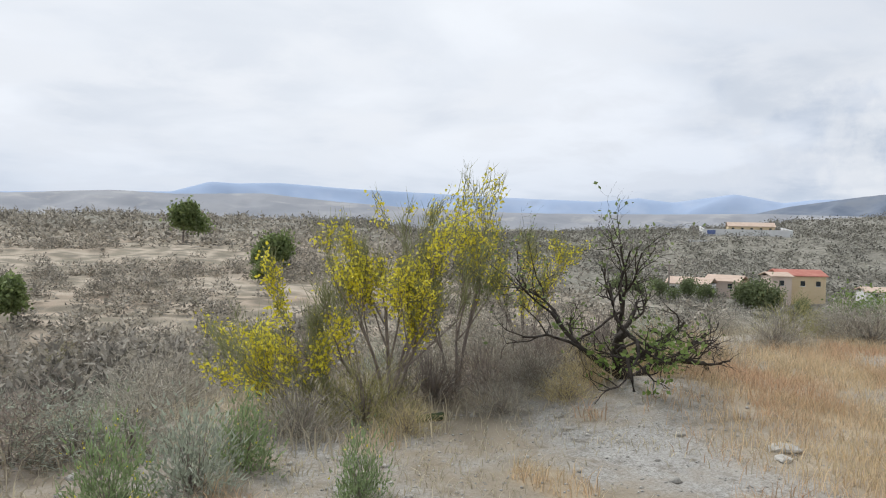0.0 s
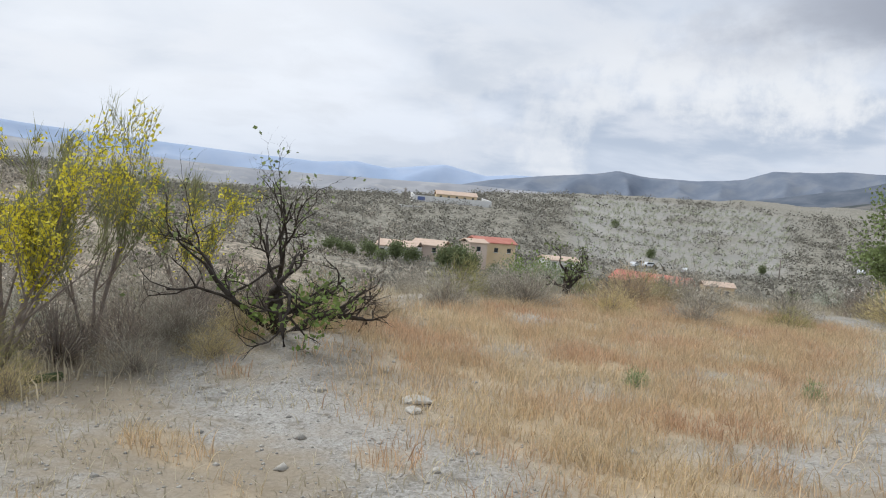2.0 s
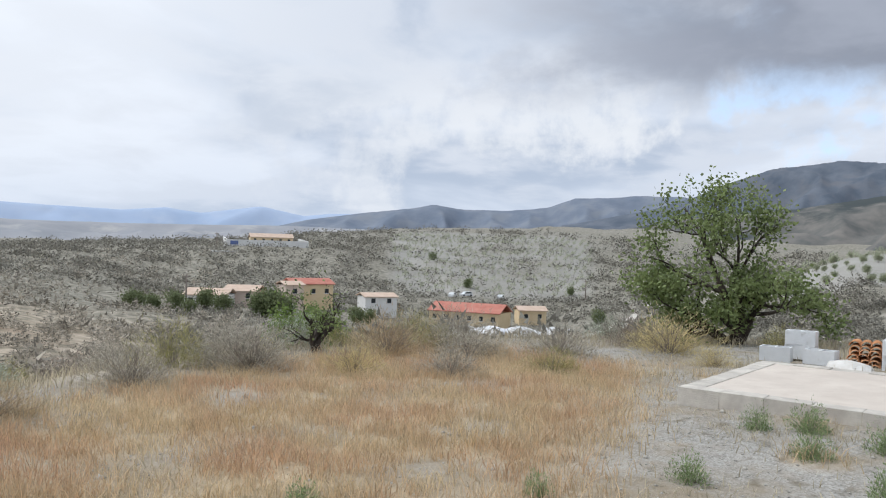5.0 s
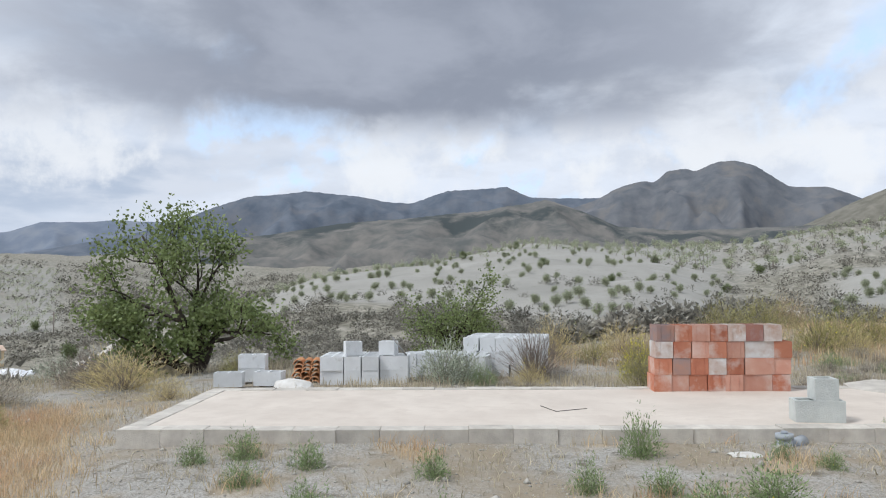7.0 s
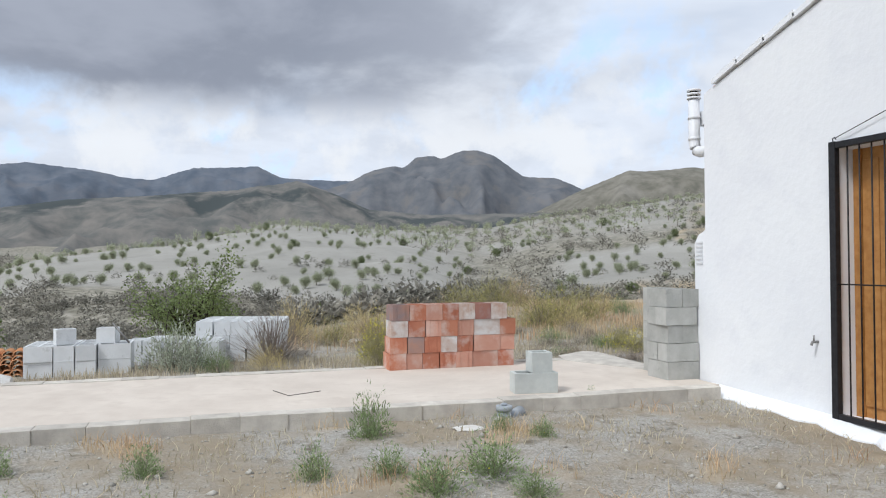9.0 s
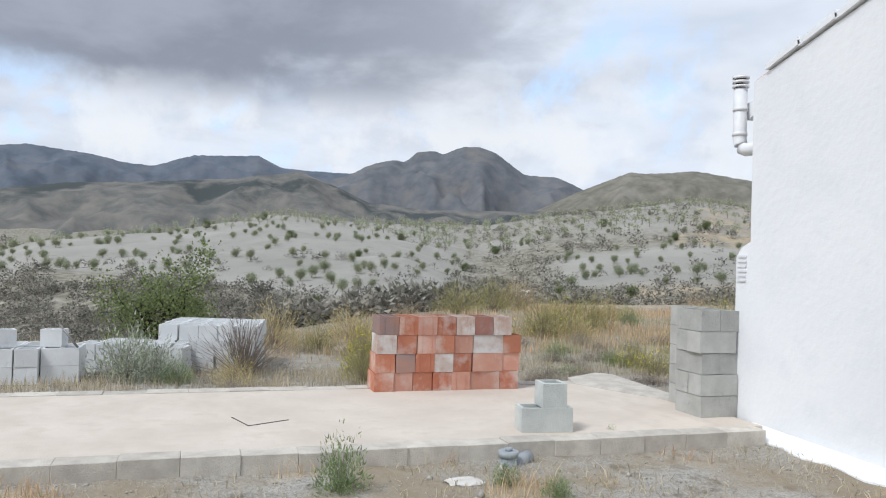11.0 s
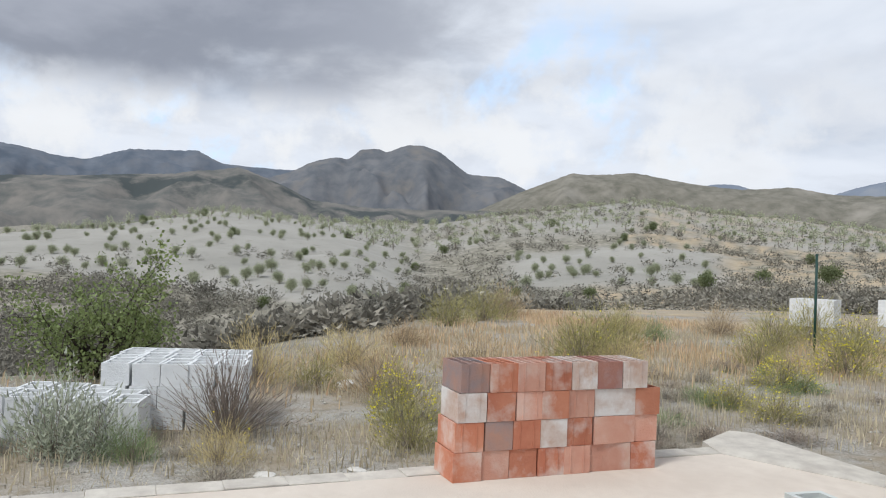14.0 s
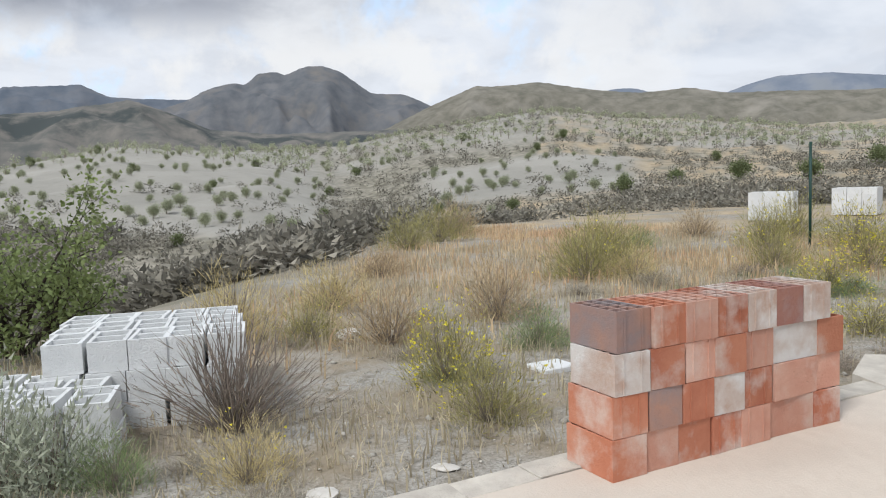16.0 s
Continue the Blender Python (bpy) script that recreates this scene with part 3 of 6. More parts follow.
def mountain_range(label, dist, depth, mat, rough, seed, *crest):
    """A range whose crest passes through (bearing, angle above the eye) pairs."""
    b, e = np.array(crest[::2]), np.array(crest[1::2])
    e = e + np.interp(b, DIP_AT, DIP)
    bs = np.arange(b[0], b[-1], 0.14)
    prof = EYE + dist * np.tan(np.radians(np.interp(bs, b, e)))
    k = np.array([1, 2, 3, 2, 1]) / 9.0
    prof = np.convolve(np.pad(prof, 2, mode="edge"), k, mode="valid")
    ts = np.linspace(0, 1, 30)
    B, T = np.meshgrid(bs, ts)
    D = dist - depth * 0.6 + depth * T
    X, Y = OX + D * np.sin(np.radians(B)), OY + D * np.cos(np.radians(B))
    shape = np.where(T < 0.6, smooth(T / 0.6) * 0.45 + 0.55 * (T / 0.6) ** 1.15, 1 - smooth((T - 0.6) / 0.4))
    gully = np.abs(wave(X, Y, dist * 0.16, seed)) * 0.7 + wave(X, Y, dist * 0.06, seed + 1) ** 2 * 0.16
    mid_slope = np.clip(4 * shape * (1 - shape), 0, 1)
    Z = -12 + (prof + 12)[None, :] * shape - gully * rough * mid_slope * (prof[None, :] + 12)
    Z = Z + 0.004 * prof[None, :] * wave(X, Y, dist * 0.012, seed + 2) * shape
    n, m_ = B.shape
    ix = np.arange(n * m_).reshape(n, m_)
    q = np.stack([ix[:-1, :-1], ix[1:, :-1], ix[1:, 1:], ix[:-1, 1:]], -1).reshape(-1, 4)
    ob = part("backdrop", np_mesh("mountain_range", np.stack([X, Y, Z], -1).reshape(-1, 3), q, mat))
    ob.data.polygons.foreach_set("use_smooth", np.ones(len(ob.data.polygons), dtype=bool))
    return tagged(ob, label, "mountains", kind="structure")


# no air between: each range's material colour holds its haze
mountain_range("far mountains with pale blue haze in their colour", 4300, 700, R_FAR, 0.25, 41, -45, 1.3, -20, 1.3, -8, 1.9, -2.3, 2.1, 0.3, 2.9, 2, 2.85, 5, 3.0, 10, 2.75, 18, 2.5, 24, 2.3, 28.6, 2.2, 31.4, 2.5, 33.7, 2.2, 37.9, 2.85, 41, 2.25, 43, 2.5, 45, 2.5, 47, 1.5)
mountain_range("brown hills beyond the valley, haze in their colour", 2300, 900, R_BROWN, 0.35, 45, -60, 1.2, -30, 1.5, -12.6, 1.6, -6.3, 2.07, -2, 1.95, 3.9, 2.2, 7.9, 1.85, 13.7, 1.5, 22, 1.25, 30, 1.3, 40, 1.5, 50, 1.3)
mountain_range("mountain ridge with blue-grey haze and cloud shade in its colour", 2700, 900, R_BLUE, 0.4, 49, 38, 1.2, 41.5, 2.05, 45.8, 2.7, 49, 3.1, 50.5, 3.45, 52.5, 3.12, 56, 3.15, 59, 3.5, 61, 4.27, 63, 4.3, 65, 4.5, 68.5, 4.5, 74, 3.5)
mountain_range("long level-crested mountain, slate-dark from haze and cloud shade in its colour", 2000, 900, R_DARK, 0.4, 53, 60, 2.2, 66, 3.4, 69.6, 4.6, 72, 5.6, 74.6, 6.5, 78.6, 6.97, 82.2, 6.62, 84.2, 6.23, 86.3, 6.12, 88, 6.75, 89.2, 7.05, 93.4, 7.31, 95, 6.6, 97, 6.5, 100.4, 6.42, 106, 5.5)
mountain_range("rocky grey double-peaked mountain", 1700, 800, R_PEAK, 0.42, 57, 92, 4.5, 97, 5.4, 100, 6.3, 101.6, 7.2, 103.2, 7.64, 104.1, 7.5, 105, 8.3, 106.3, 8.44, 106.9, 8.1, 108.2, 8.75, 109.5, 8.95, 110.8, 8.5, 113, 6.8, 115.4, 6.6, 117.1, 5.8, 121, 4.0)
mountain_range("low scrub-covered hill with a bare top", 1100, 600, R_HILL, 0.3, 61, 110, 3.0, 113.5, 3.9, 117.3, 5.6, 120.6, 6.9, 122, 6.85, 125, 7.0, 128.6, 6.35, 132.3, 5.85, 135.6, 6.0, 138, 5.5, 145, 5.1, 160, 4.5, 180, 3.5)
mountain_range("mountain behind the hills with blue haze in its colour", 2400, 700, R_BLUE, 0.3, 65, 128, 5.4, 130.5, 6.2, 132, 6.2, 134, 5.6, 137.7, 5.3, 139.5, 5.9, 141.4, 6.35, 144.7, 6.3, 148, 5.8, 156, 4.5)
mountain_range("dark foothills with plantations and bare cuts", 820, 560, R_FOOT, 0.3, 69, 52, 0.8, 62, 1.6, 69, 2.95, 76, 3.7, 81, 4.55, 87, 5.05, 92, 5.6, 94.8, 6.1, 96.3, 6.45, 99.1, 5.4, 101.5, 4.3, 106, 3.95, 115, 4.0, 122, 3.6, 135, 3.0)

# ---- the concrete slab ----
SX0, SX1, SY0, SY1 = -2.36, 0.42, -3.1, 5.42
slab = part("slab", prism([(SX0 + 0.2, -0.5), (SX1 - 0.2, -0.5), (SX1 - 0.2, 0.0), (SX0 + 0.2, 0.0)], SY0, SY1 - 0.2), CONCRETE)
tagged(slab, "pale beige concrete slab with a dusty surface", "slab", kind="structure")


def kerb_piece(w, d, h):
    return box(-w / 2 + 0.003, -d / 2 + 0.0007, -h, w / 2 - 0.003, d / 2 - 0.0007, 0.0, 0.004)


kerb_mesh = bpy.data.meshes.new("kerb_block")
bm_ = kerb_piece(0.20, 0.40, 0.40)
bm_.to_mesh(kerb_mesh)
bm_.free()
kerb_mesh.materials.append(KERB)
rng = random.Random(5)
n_k = int((SY1 - SY0) / 0.4) + 1
for sx, name in ((SX0 + 0.1, 1), (SX1 - 0.1, 2)):
    for i in range(n_k):
        y = SY1 - 0.2 - i * 0.4
        if y < SY0 + 0.1:
            break
        if sx > 0 and y < -2.5:
            continue
        ob = part("kerb_block", kerb_mesh, None, slab, m=pose(sx + rng.uniform(-.008, .008), y, 0.006 + rng.uniform(-.006, .006), 0, rng.uniform(-.6, .6), rng.uniform(-.8, .8)))
for i in range(6):
    part("kerb_block", kerb_mesh, None, slab, m=pose(SX0 + 0.4 + i * 0.4, SY1 - 0.1, 0.006 + rng.uniform(-.005, .005), 0, 0, 90 + rng.uniform(-.8, .8)))
# raised corner with a rough screed ramp
bm = bmesh.new()
rampv = [bm.verts.new(p) for p in ((0.2, -2.45, 0.004), (0.5, -2.5, 0.03), (0.74, -3.0, 0.045), (0.62, -3.16, 0.04), (-1.2, -3.2, 0.005), (-1.1, -3.04, 0.006))]
bm.faces.new(rampv)
ret = bmesh.ops.extrude_face_region(bm, geom=bm.faces[:])
for v in [g for g in ret["geom"] if isinstance(g, bmesh.types.BMVert)]:
    v.co.z = -0.5
bmesh.ops.recalc_face_normals(bm, faces=bm.faces[:])
part("edge_strip", bm, KERB, slab, "rough cream screed edge")
hatch = part("hatch_line", tube_bm([(-1.04, 1.44, 0.001), (-1.40, 1.32, 0.001), (-1.22, 0.98, 0.001)], 0.006, 5), DARK_GAP, slab, "dark joint of a floor hatch")

# ---- the white house ----
HX, HY, HB = -1.91, -3.13, -12.0
RIDGE_X, RIDGE_Z, EAVE_Z = -5.4, 4.12, 3.14
house = new("house")
tagged(house, "small white limewashed house with a gable end and barred door", "house")
DX0, DX1, DZ0, DZ1 = -5.0, -3.78, -0.04, 2.27
# gable wall in pieces round the doorway
bm = bmesh.new()
for prof in ([(HX, -0.6), (HX, EAVE_Z), (DX1, EAVE_Z + (HX - DX1) / (HX - RIDGE_X) * (RIDGE_Z - EAVE_Z)), (DX1, -0.6)],
             [(DX1, DZ1), (DX1, EAVE_Z + (HX - DX1) / (HX - RIDGE_X) * (RIDGE_Z - EAVE_Z)), (DX0, EAVE_Z + (HX - DX0) / (HX - RIDGE_X) * (RIDGE_Z - EAVE_Z)), (DX0, DZ1)],
             [(DX1, -0.6), (DX1, DZ0), (DX0, DZ0), (DX0, -0.6)],
             [(DX0, -0.6), (DX0, EAVE_Z + (HX - DX0) / (HX - RIDGE_X) * (RIDGE_Z - EAVE_Z)), (RIDGE_X, RIDGE_Z), (2 * RIDGE_X - HX, EAVE_Z), (2 * RIDGE_X - HX, -0.6)]):
    piece = prism(prof, HY, HY - 0.3)
    tmp = bpy.data.meshes.new("tmp")
    piece.to_mesh(tmp)
    piece.free()
    bm.from_mesh(tmp)
    bpy.data.meshes.remove(tmp)
part("gable_wall", bm, LIMEWASH, house)
part("back_wall", box(HX - 0.3, HB, -0.6, HX, HY - 0.3, EAVE_Z - 0.02), LIMEWASH, house)
part("front_wall", box(2 * RIDGE_X - HX, HB, -0.6, 2 * RIDGE_X - HX + 0.3, HY - 0.3, EAVE_Z - 0.02), LIMEWASH, house)
part("end_wall", prism([(HX - 0.3, -0.6), (HX - 0.3, EAVE_Z), (RIDGE_X, RIDGE_Z), (2 * RIDGE_X - HX + 0.3, EAVE_Z), (2 * RIDGE_X - HX + 0.3, -0.6)], HB, HB + 0.3), LIMEWASH, house)
slope = math.degrees(math.atan2(RIDGE_Z - EAVE_Z, HX - RIDGE_X))
run = math.hypot(RIDGE_Z - EAVE_Z, HX - RIDGE_X)
for side in (1, -1):
    bm = box(0, HB - 0.05, 0.01, run + 0.03, HY - 0.06, 0.05, 0.008)
    r_ob = part("roof", bm, TERRACOTTA, house, "clay roof slope with white verge", m=Matrix.Translation((RIDGE_X, 0, RIDGE_Z)) @ (pose(0, 0, 0, 0, slope, 0) if side == 1 else pose(0, 2 * HB * 0 , 0, 0, 180 - slope, 0) @ Matrix.Diagonal((1, 1, -1, 1))))
# white verge tiles stepping up the gable
for i in range(9):
    u0 = 0.05 + i * 0.42
    if u0 + 0.44 > run + 0.03:
        break
    part("verge_tile", prism([(u0, 0.02), (u0 + 0.44, 0.005), (u0 + 0.44, 0.055), (u0, 0.085)], HY - 0.2, HY + 0.035), LIMEWASH, house,
         m=Matrix.Translation((RIDGE_X, 0, RIDGE_Z)) @ pose(0, 0, 0.01, 0, slope, 0))
# splayed white plaster foot of the wall
bm = bmesh.new()
prev = None
for i in range(24):
    x = -2.0 - i * 0.16
    out = 0.13 + 0.05 * math.sin(i * 1.7) + 0.03 * math.sin(i * 3.1) + 0.004 * i
    gz = ground_z(x, HY + out)
    ring = [bm.verts.new(p) for p in ((x, HY + 0.002, 0.0 - 0.004 * i), (x, HY + out * 0.35, gz + 0.075), (x, HY + out, gz + 0.012), (x, HY + out + 0.01, gz - 0.15))]
    if prev:
        for k in range(3):
            bm.faces.new((prev[k], ring[k], ring[k + 1], prev[k + 1]))
    prev = ring
bmesh.ops.recalc_face_normals(bm, faces=bm.faces[:])
part("plaster_foot", bm, LIMEWASH, house, "uneven white plaster foot of the wall")
# doorway: wooden door set back behind a black barred grille
door = part("door", box(DX0, HY - 0.24, DZ0, DX1, HY - 0.19, DZ1), DOOR_WOOD, house, "varnished orange wooden door")
for i in range(6):
    w = (DX1 - DX0 - 0.16) / 6
    part("plank", box(DX0 + 0.08 + i * w + 0.004, HY - 0.19, DZ0 + 0.1, DX0 + 0.08 + (i + 1) * w - 0.004, HY - 0.172, DZ1 - 0.1, 0.003), DOOR_WOOD, door)
for x0, x1 in ((DX0, DX0 + 0.075), (DX1 - 0.075, DX1)):
    part("door_post", box(x0, HY - 0.19, DZ0, x1, HY - 0.155, DZ1, 0.004), DOOR_WOOD, door)
grille = part("grille", box(DX1 - 0.02, HY + 0.004, DZ0 - 0.02, DX1 + 0.05, HY + 0.06, DZ1 + 0.06, 0.004), BLACK_STEEL, house, "black steel security grille")
part("grille_post", box(DX0 - 0.05, HY + 0.004, DZ0 - 0.02, DX0 + 0.02, HY + 0.06, DZ1 + 0.06, 0.004), BLACK_STEEL, grille)
part("grille_rail", box(DX0 + 0.02, HY + 0.005, DZ1, DX1 - 0.02, HY + 0.055, DZ1 + 0.055, 0.004), BLACK_STEEL, grille)
part("grille_rail", box(DX0 + 0.02, HY + 0.005, DZ0 - 0.02, DX1 - 0.02, HY + 0.055, DZ0 + 0.03, 0.004), BLACK_STEEL, grille)
for i in range(9):
    x = DX1 - 0.13 - i * 0.125
    if x > DX0 + 0.05:
        part("bar", tube_bm([(x, HY + 0.03, DZ0), (x, HY + 0.03, DZ1 + 0.03)], 0.007, 6), BLACK_STEEL, grille)
part("bar", tube_bm([(DX0, HY + 0.03, 1.1), (DX1, HY + 0.03, 1.1)], 0.007, 6), BLACK_STEEL, grille)
part("hook", tube_bm([(DX1 + 0.02, HY + 0.03, DZ1 + 0.05), (DX1 + 0.03, HY + 0.03, DZ1 + 0.09), (DX1 + 0.005, HY + 0.03, DZ1 + 0.10), (DX1 - 0.01, HY + 0.03, DZ1 + 0.08)], 0.005, 5), BLACK_STEEL, grille)
part("wire", tube_bm([(DX1 + 0.005, HY + 0.03, DZ1 + 0.09), (DX0, HY + 0.03, DZ1 + 0.42)], 0.004, 5), BLACK_STEEL, grille)
# flue, gutter end and vent box on the back wall
FX, FY = HX + 0.29, HY - 0.08
flue = part("flue_pipe", tube_bm([(FX, FY, 3.14), (FX, FY, 2.66), (FX - 0.015, FY, 2.60), (FX - 0.05, FY, 2.555), (FX - 0.10, FY, 2.535), (HX - 0.02, FY, 2.53)], 0.063, 16), WHITE_PLASTIC, house, "white flue pipe with an elbow")
for z in (2.68, 2.92):
    part("collar", tube_bm([(FX, FY, z), (FX, FY, z + 0.035)], 0.070, 16), WHITE_PLASTIC, flue)
# near-black core: the shade between the rings is put into its colour
part("cowl_core", tube_bm([(FX, FY, 3.13), (FX, FY, 3.25)], 0.045, 14), DARK_GAP, flue, "dark core painted as the shade between the cowl rings")
for i in range(3):
    part("cowl_ring", tube_bm([(FX, FY, 3.15 + i * 0.043), (FX, FY, 3.172 + i * 0.043)], 0.078, 16), WHITE_PLASTIC, flue)
part("gutter", prism([(HX + 0.002, 3.05), (HX + 0.40, 2.99), (HX + 0.42, 2.93), (HX + 0.36, 2.86), (HX + 0.28, 2.84), (HX + 0.002, 2.97)], HY - 0.16, HY - 7.0), LIMEWASH, house, "white gutter under the eave")
vent_box = part("vent_box", prism([(HX, -0.1), (HX, 1.66), (HX + 0.15, 1.60), (HX + 0.22, 1.5), (HX + 0.22, -0.1)], HY - 0.02, HY - 0.8), LIMEWASH, house, "white chimney breast with a slatted vent")
for i in range(6):
    part("slat", box(HX + 0.07, HY - 0.02, 1.28 + i * 0.045, HX + 0.19, HY - 0.005, 1.30 + i * 0.045), WHITE_PLASTIC, vent_box)
tap = part("tap", tube_bm([(-3.52, HY - 0.01, 0.58), (-3.52, HY + 0.06, 0.58), (-3.52, HY + 0.075, 0.55)], 0.012, 8), STEEL, house, "small steel wall tap")
part("tap_handle", tube_bm([(-3.52, HY + 0.045, 0.58), (-3.52, HY + 0.045, 0.64)], 0.008, 6), STEEL, tap)


# ---- building blocks lying about ----
def hollow_block(l, w, h, cells, wall=0.03):
    """A block l x w x h with upright hollow cells, base at z = 0, centred."""
    bm = bmesh.new()
    nx, ny = cells
    cw, cd = (l - wall * (nx + 1)) / nx, (w - wall * (ny + 1)) / ny
    xs, ys = [-l / 2], [-w / 2]
    for i in range(nx):
        xs += [xs[-1] + wall, xs[-1] + wall + cw]
    for i in range(ny):
        ys += [ys[-1] + wall, ys[-1] + wall + cd]
    xs.append(l / 2)
    ys.append(w / 2)
    top = [[bm.verts.new((x, y, h)) for y in ys] for x in xs]
    bot = [[bm.verts.new((x, y, 0)) for y in ys] for x in xs]
    for i in range(len(xs) - 1):
        for j in range(len(ys) - 1):
            q = (i, j), (i + 1, j), (i + 1, j + 1), (i, j + 1)
            if i % 2 and j % 2:
                floor_ = [bm.verts.new((xs[a], ys[b], h * 0.12)) for a, b in q]
                bm.faces.new(floor_)
                for k in range(4):
                    (a, b), (c, d) = q[k], q[(k + 1) % 4]
                    bm.faces.new((top[a][b], top[c][d], floor_[(k + 1) % 4], floor_[k]))
            else:
                bm.faces.new([top[a][b] for a, b in q])
            bm.faces.new([bot[a][b] for a, b in q][::-1])
    edge = [(i, 0) for i in range(len(xs))] + [(len(xs) - 1, j) for j in range(1, len(ys))]
    edge += [(i, len(ys) - 1) for i in range(len(xs) - 2, -1, -1)] + [(0, j) for j in range(len(ys) - 2, 0, -1)]
    for k in range(len(edge)):
        (a, b), (c, d) = edge[k], edge[(k + 1) % len(edge)]
        bm.faces.new((bot[a][b], bot[c][d], top[c][d], top[a][b]))
    bmesh.ops.recalc_face_normals(bm, faces=bm.faces[:])
    return bm


def block_mesh(name, mat, *size):
    me = bpy.data.meshes.new(name)
    bm = hollow_block(*size)
    bm.to_mesh(me)
    bm.free()
    me.materials.append(mat)
    return me


rng = random.Random(11)
# clay brick wall: bricks laid dry on the slab's edge
CLAY = [block_mesh("clay_brick", m, 0.34, 0.208, 0.195, (5, 3), 0.012) for m in BRICKS]
CLAY_LONG = [block_mesh("long_clay_brick", m, 0.34, 0.345, 0.195, (5, 5), 0.012) for m in BRICKS]
ROWS = ((1, 5, 0, 0, 5, "L5", 0), (1, 4, 0, 2, 0, "L5", 5), (2, 0, 5, 1, 5, "L2", 1), (4, 1, 5, 0, 2, 3, 2))
for r_i, row in enumerate(ROWS):
    y = -0.035 + (0.0 if r_i % 2 else 0.015) - (0.03 if r_i >= 2 else 0)
    z = 0.198 * r_i + 0.001
    for c in row:
        long_ = isinstance(c, str)
        kind = int(c[1]) if long_ else c
        w = 0.348 if long_ else 0.2105
        me = (CLAY_LONG if long_ else CLAY)[kind]
        ob = new("clay_block", me)
        ob.matrix_basis = pose(0.172 + rng.uniform(-0.012, 0.012), y - w / 2, z, 0, 0, rng.uniform(-2.2, 2.2) + rng.choice((0, 180)))
        tagged(ob, ("lime-stained " if kind in (2, 5) else "smoke-darkened " if kind in (3, 4) else "orange-red ") + "hollow clay building block in a dry-laid stack", "clay block", "clay blocks stacked on the slab")
        y -= w + rng.uniform(-0.001, 0.006)
# ribs on the front faces of clay blocks come as shallow grooves
for me in CLAY:
    bm = bmesh.new()
    bm.from_mesh(me)
    for gx in (-0.05, 0.055):
        add_box(bm, -0.1745, gx - 0.004, 0.004, -0.17, gx + 0.004, 0.191)
    bm.to_mesh(me)
    bm.free()

GREY = block_mesh("grey_block", GREY_BLOCK, 0.40, 0.20, 0.195, (2, 1))
for r_i in range(5):
    for k in range(2):
        for back in ((0, 1) if k else (0,)):
            ob = new("concrete_block", GREY)
            cx, cy = -1.55, -2.93
            if r_i % 2:
                m = pose(cx - 0.1 + 0.2 * k + rng.uniform(-.012, .012), cy + rng.uniform(-.012, .012) - 0.0, 0.2 * r_i + 0.001, 0, 0, 90 + rng.uniform(-1.5, 1.5))
                if back:
                    m = pose(cx + 0.415, cy - 0.115, 0.2 * r_i + 0.001)
            else:
                m = pose(cx + rng.uniform(-.012, .012), cy + 0.085 - 0.2 * k + rng.uniform(-.006, .006), 0.2 * r_i + 0.001, 0, 0, rng.uniform(-1.5, 1.5))
                if back:
                    m = pose(cx + 0.415, cy + 0.085 - 0.2 * k, 0.2 * r_i + 0.001)
            ob.matrix_basis = m
            tagged(ob, "grey hollow concrete block stacked beside the white house", "concrete block", "grey blocks beside the house")

LONE = block_mesh("lone_block", LONE_BLOCK, 0.44, 0.22, 0.20, (2, 1))
LONE_HALF = block_mesh("half_block", LONE_BLOCK, 0.21, 0.22, 0.20, (1, 1))
tagged(part("concrete_block", LONE, m=pose(-1.95, -1.06, 0.001, 0, 0, 82)), "pale grey hollow concrete block lying on the slab", "concrete block")
tagged(part("concrete_block", LONE_HALF, m=pose(-1.95, -1.12, 0.202, 0, 0, 84)), "pale grey half block set on another block", "concrete block")

WHITE = block_mesh("white_block", WHITE_BLOCK, 0.40, 0.24, 0.20, (2, 1), 0.025)
WHITE_WIDE = block_mesh("wide_white_block", WHITE_BLOCK, 0.40, 0.335, 0.20, (2, 2), 0.025)
WHITE_HALF = block_mesh("white_half_block", WHITE_BLOCK, 0.20, 0.24, 0.20, (1, 1), 0.025)


def white_block(x, y, z, rz=0, half=False, tilt=0, group="white blocks behind the slab", label="white hollow concrete block in a loose pile", wide=False):
    ob = part("white_block", WHITE_HALF if half else WHITE_WIDE if wide else WHITE, m=pose(x, y, z, tilt, 0, rz))
    return tagged(ob, label, "concrete block", group)


# first pile: two courses, two half blocks on top
base = -0.14
for course in range(2):
    y = 4.33
    for w in (0.34, 0.25, 0.25, 0.41):
        for d in range(2):
            turned = w < 0.3 or w == 0.34
            white_block(1.98 + d * (0.42 if turned else 0.26) + rng.uniform(-.012, .012), y - w / 2, base + 0.203 * course, (0 if turned else 90) + rng.uniform(-1, 1), wide=w == 0.34)
        y -= w + 0.008
white_block(2.0, 3.88, base + 0.407, 20, True, label="white half block on top of the pile")
white_block(2.05, 3.36, base + 0.407, -12, True, label="white half block on top of the pile")
tagged(part("steel_bar", tube_bm([(1.86, 3.08, 0.27), (1.98, 3.30, 0.53)], 0.012, 6), STEEL), "rusty steel bar leaning on the white blocks", "steel bar")
# second pile, two courses
for course in range(2):
    for i in range(5):
        for d in range(2):
            if course == 1 and i == 4 and d == 1:
                continue
            x, y = 2.22 + 0.42 * d + 0.13 * i, 2.0 + 0.26 * i
            white_block(x + rng.uniform(-.015, .015), y + rng.uniform(-.01, .01), -0.17 + 0.203 * course + 0.0, -16 + rng.uniform(-3, 3))
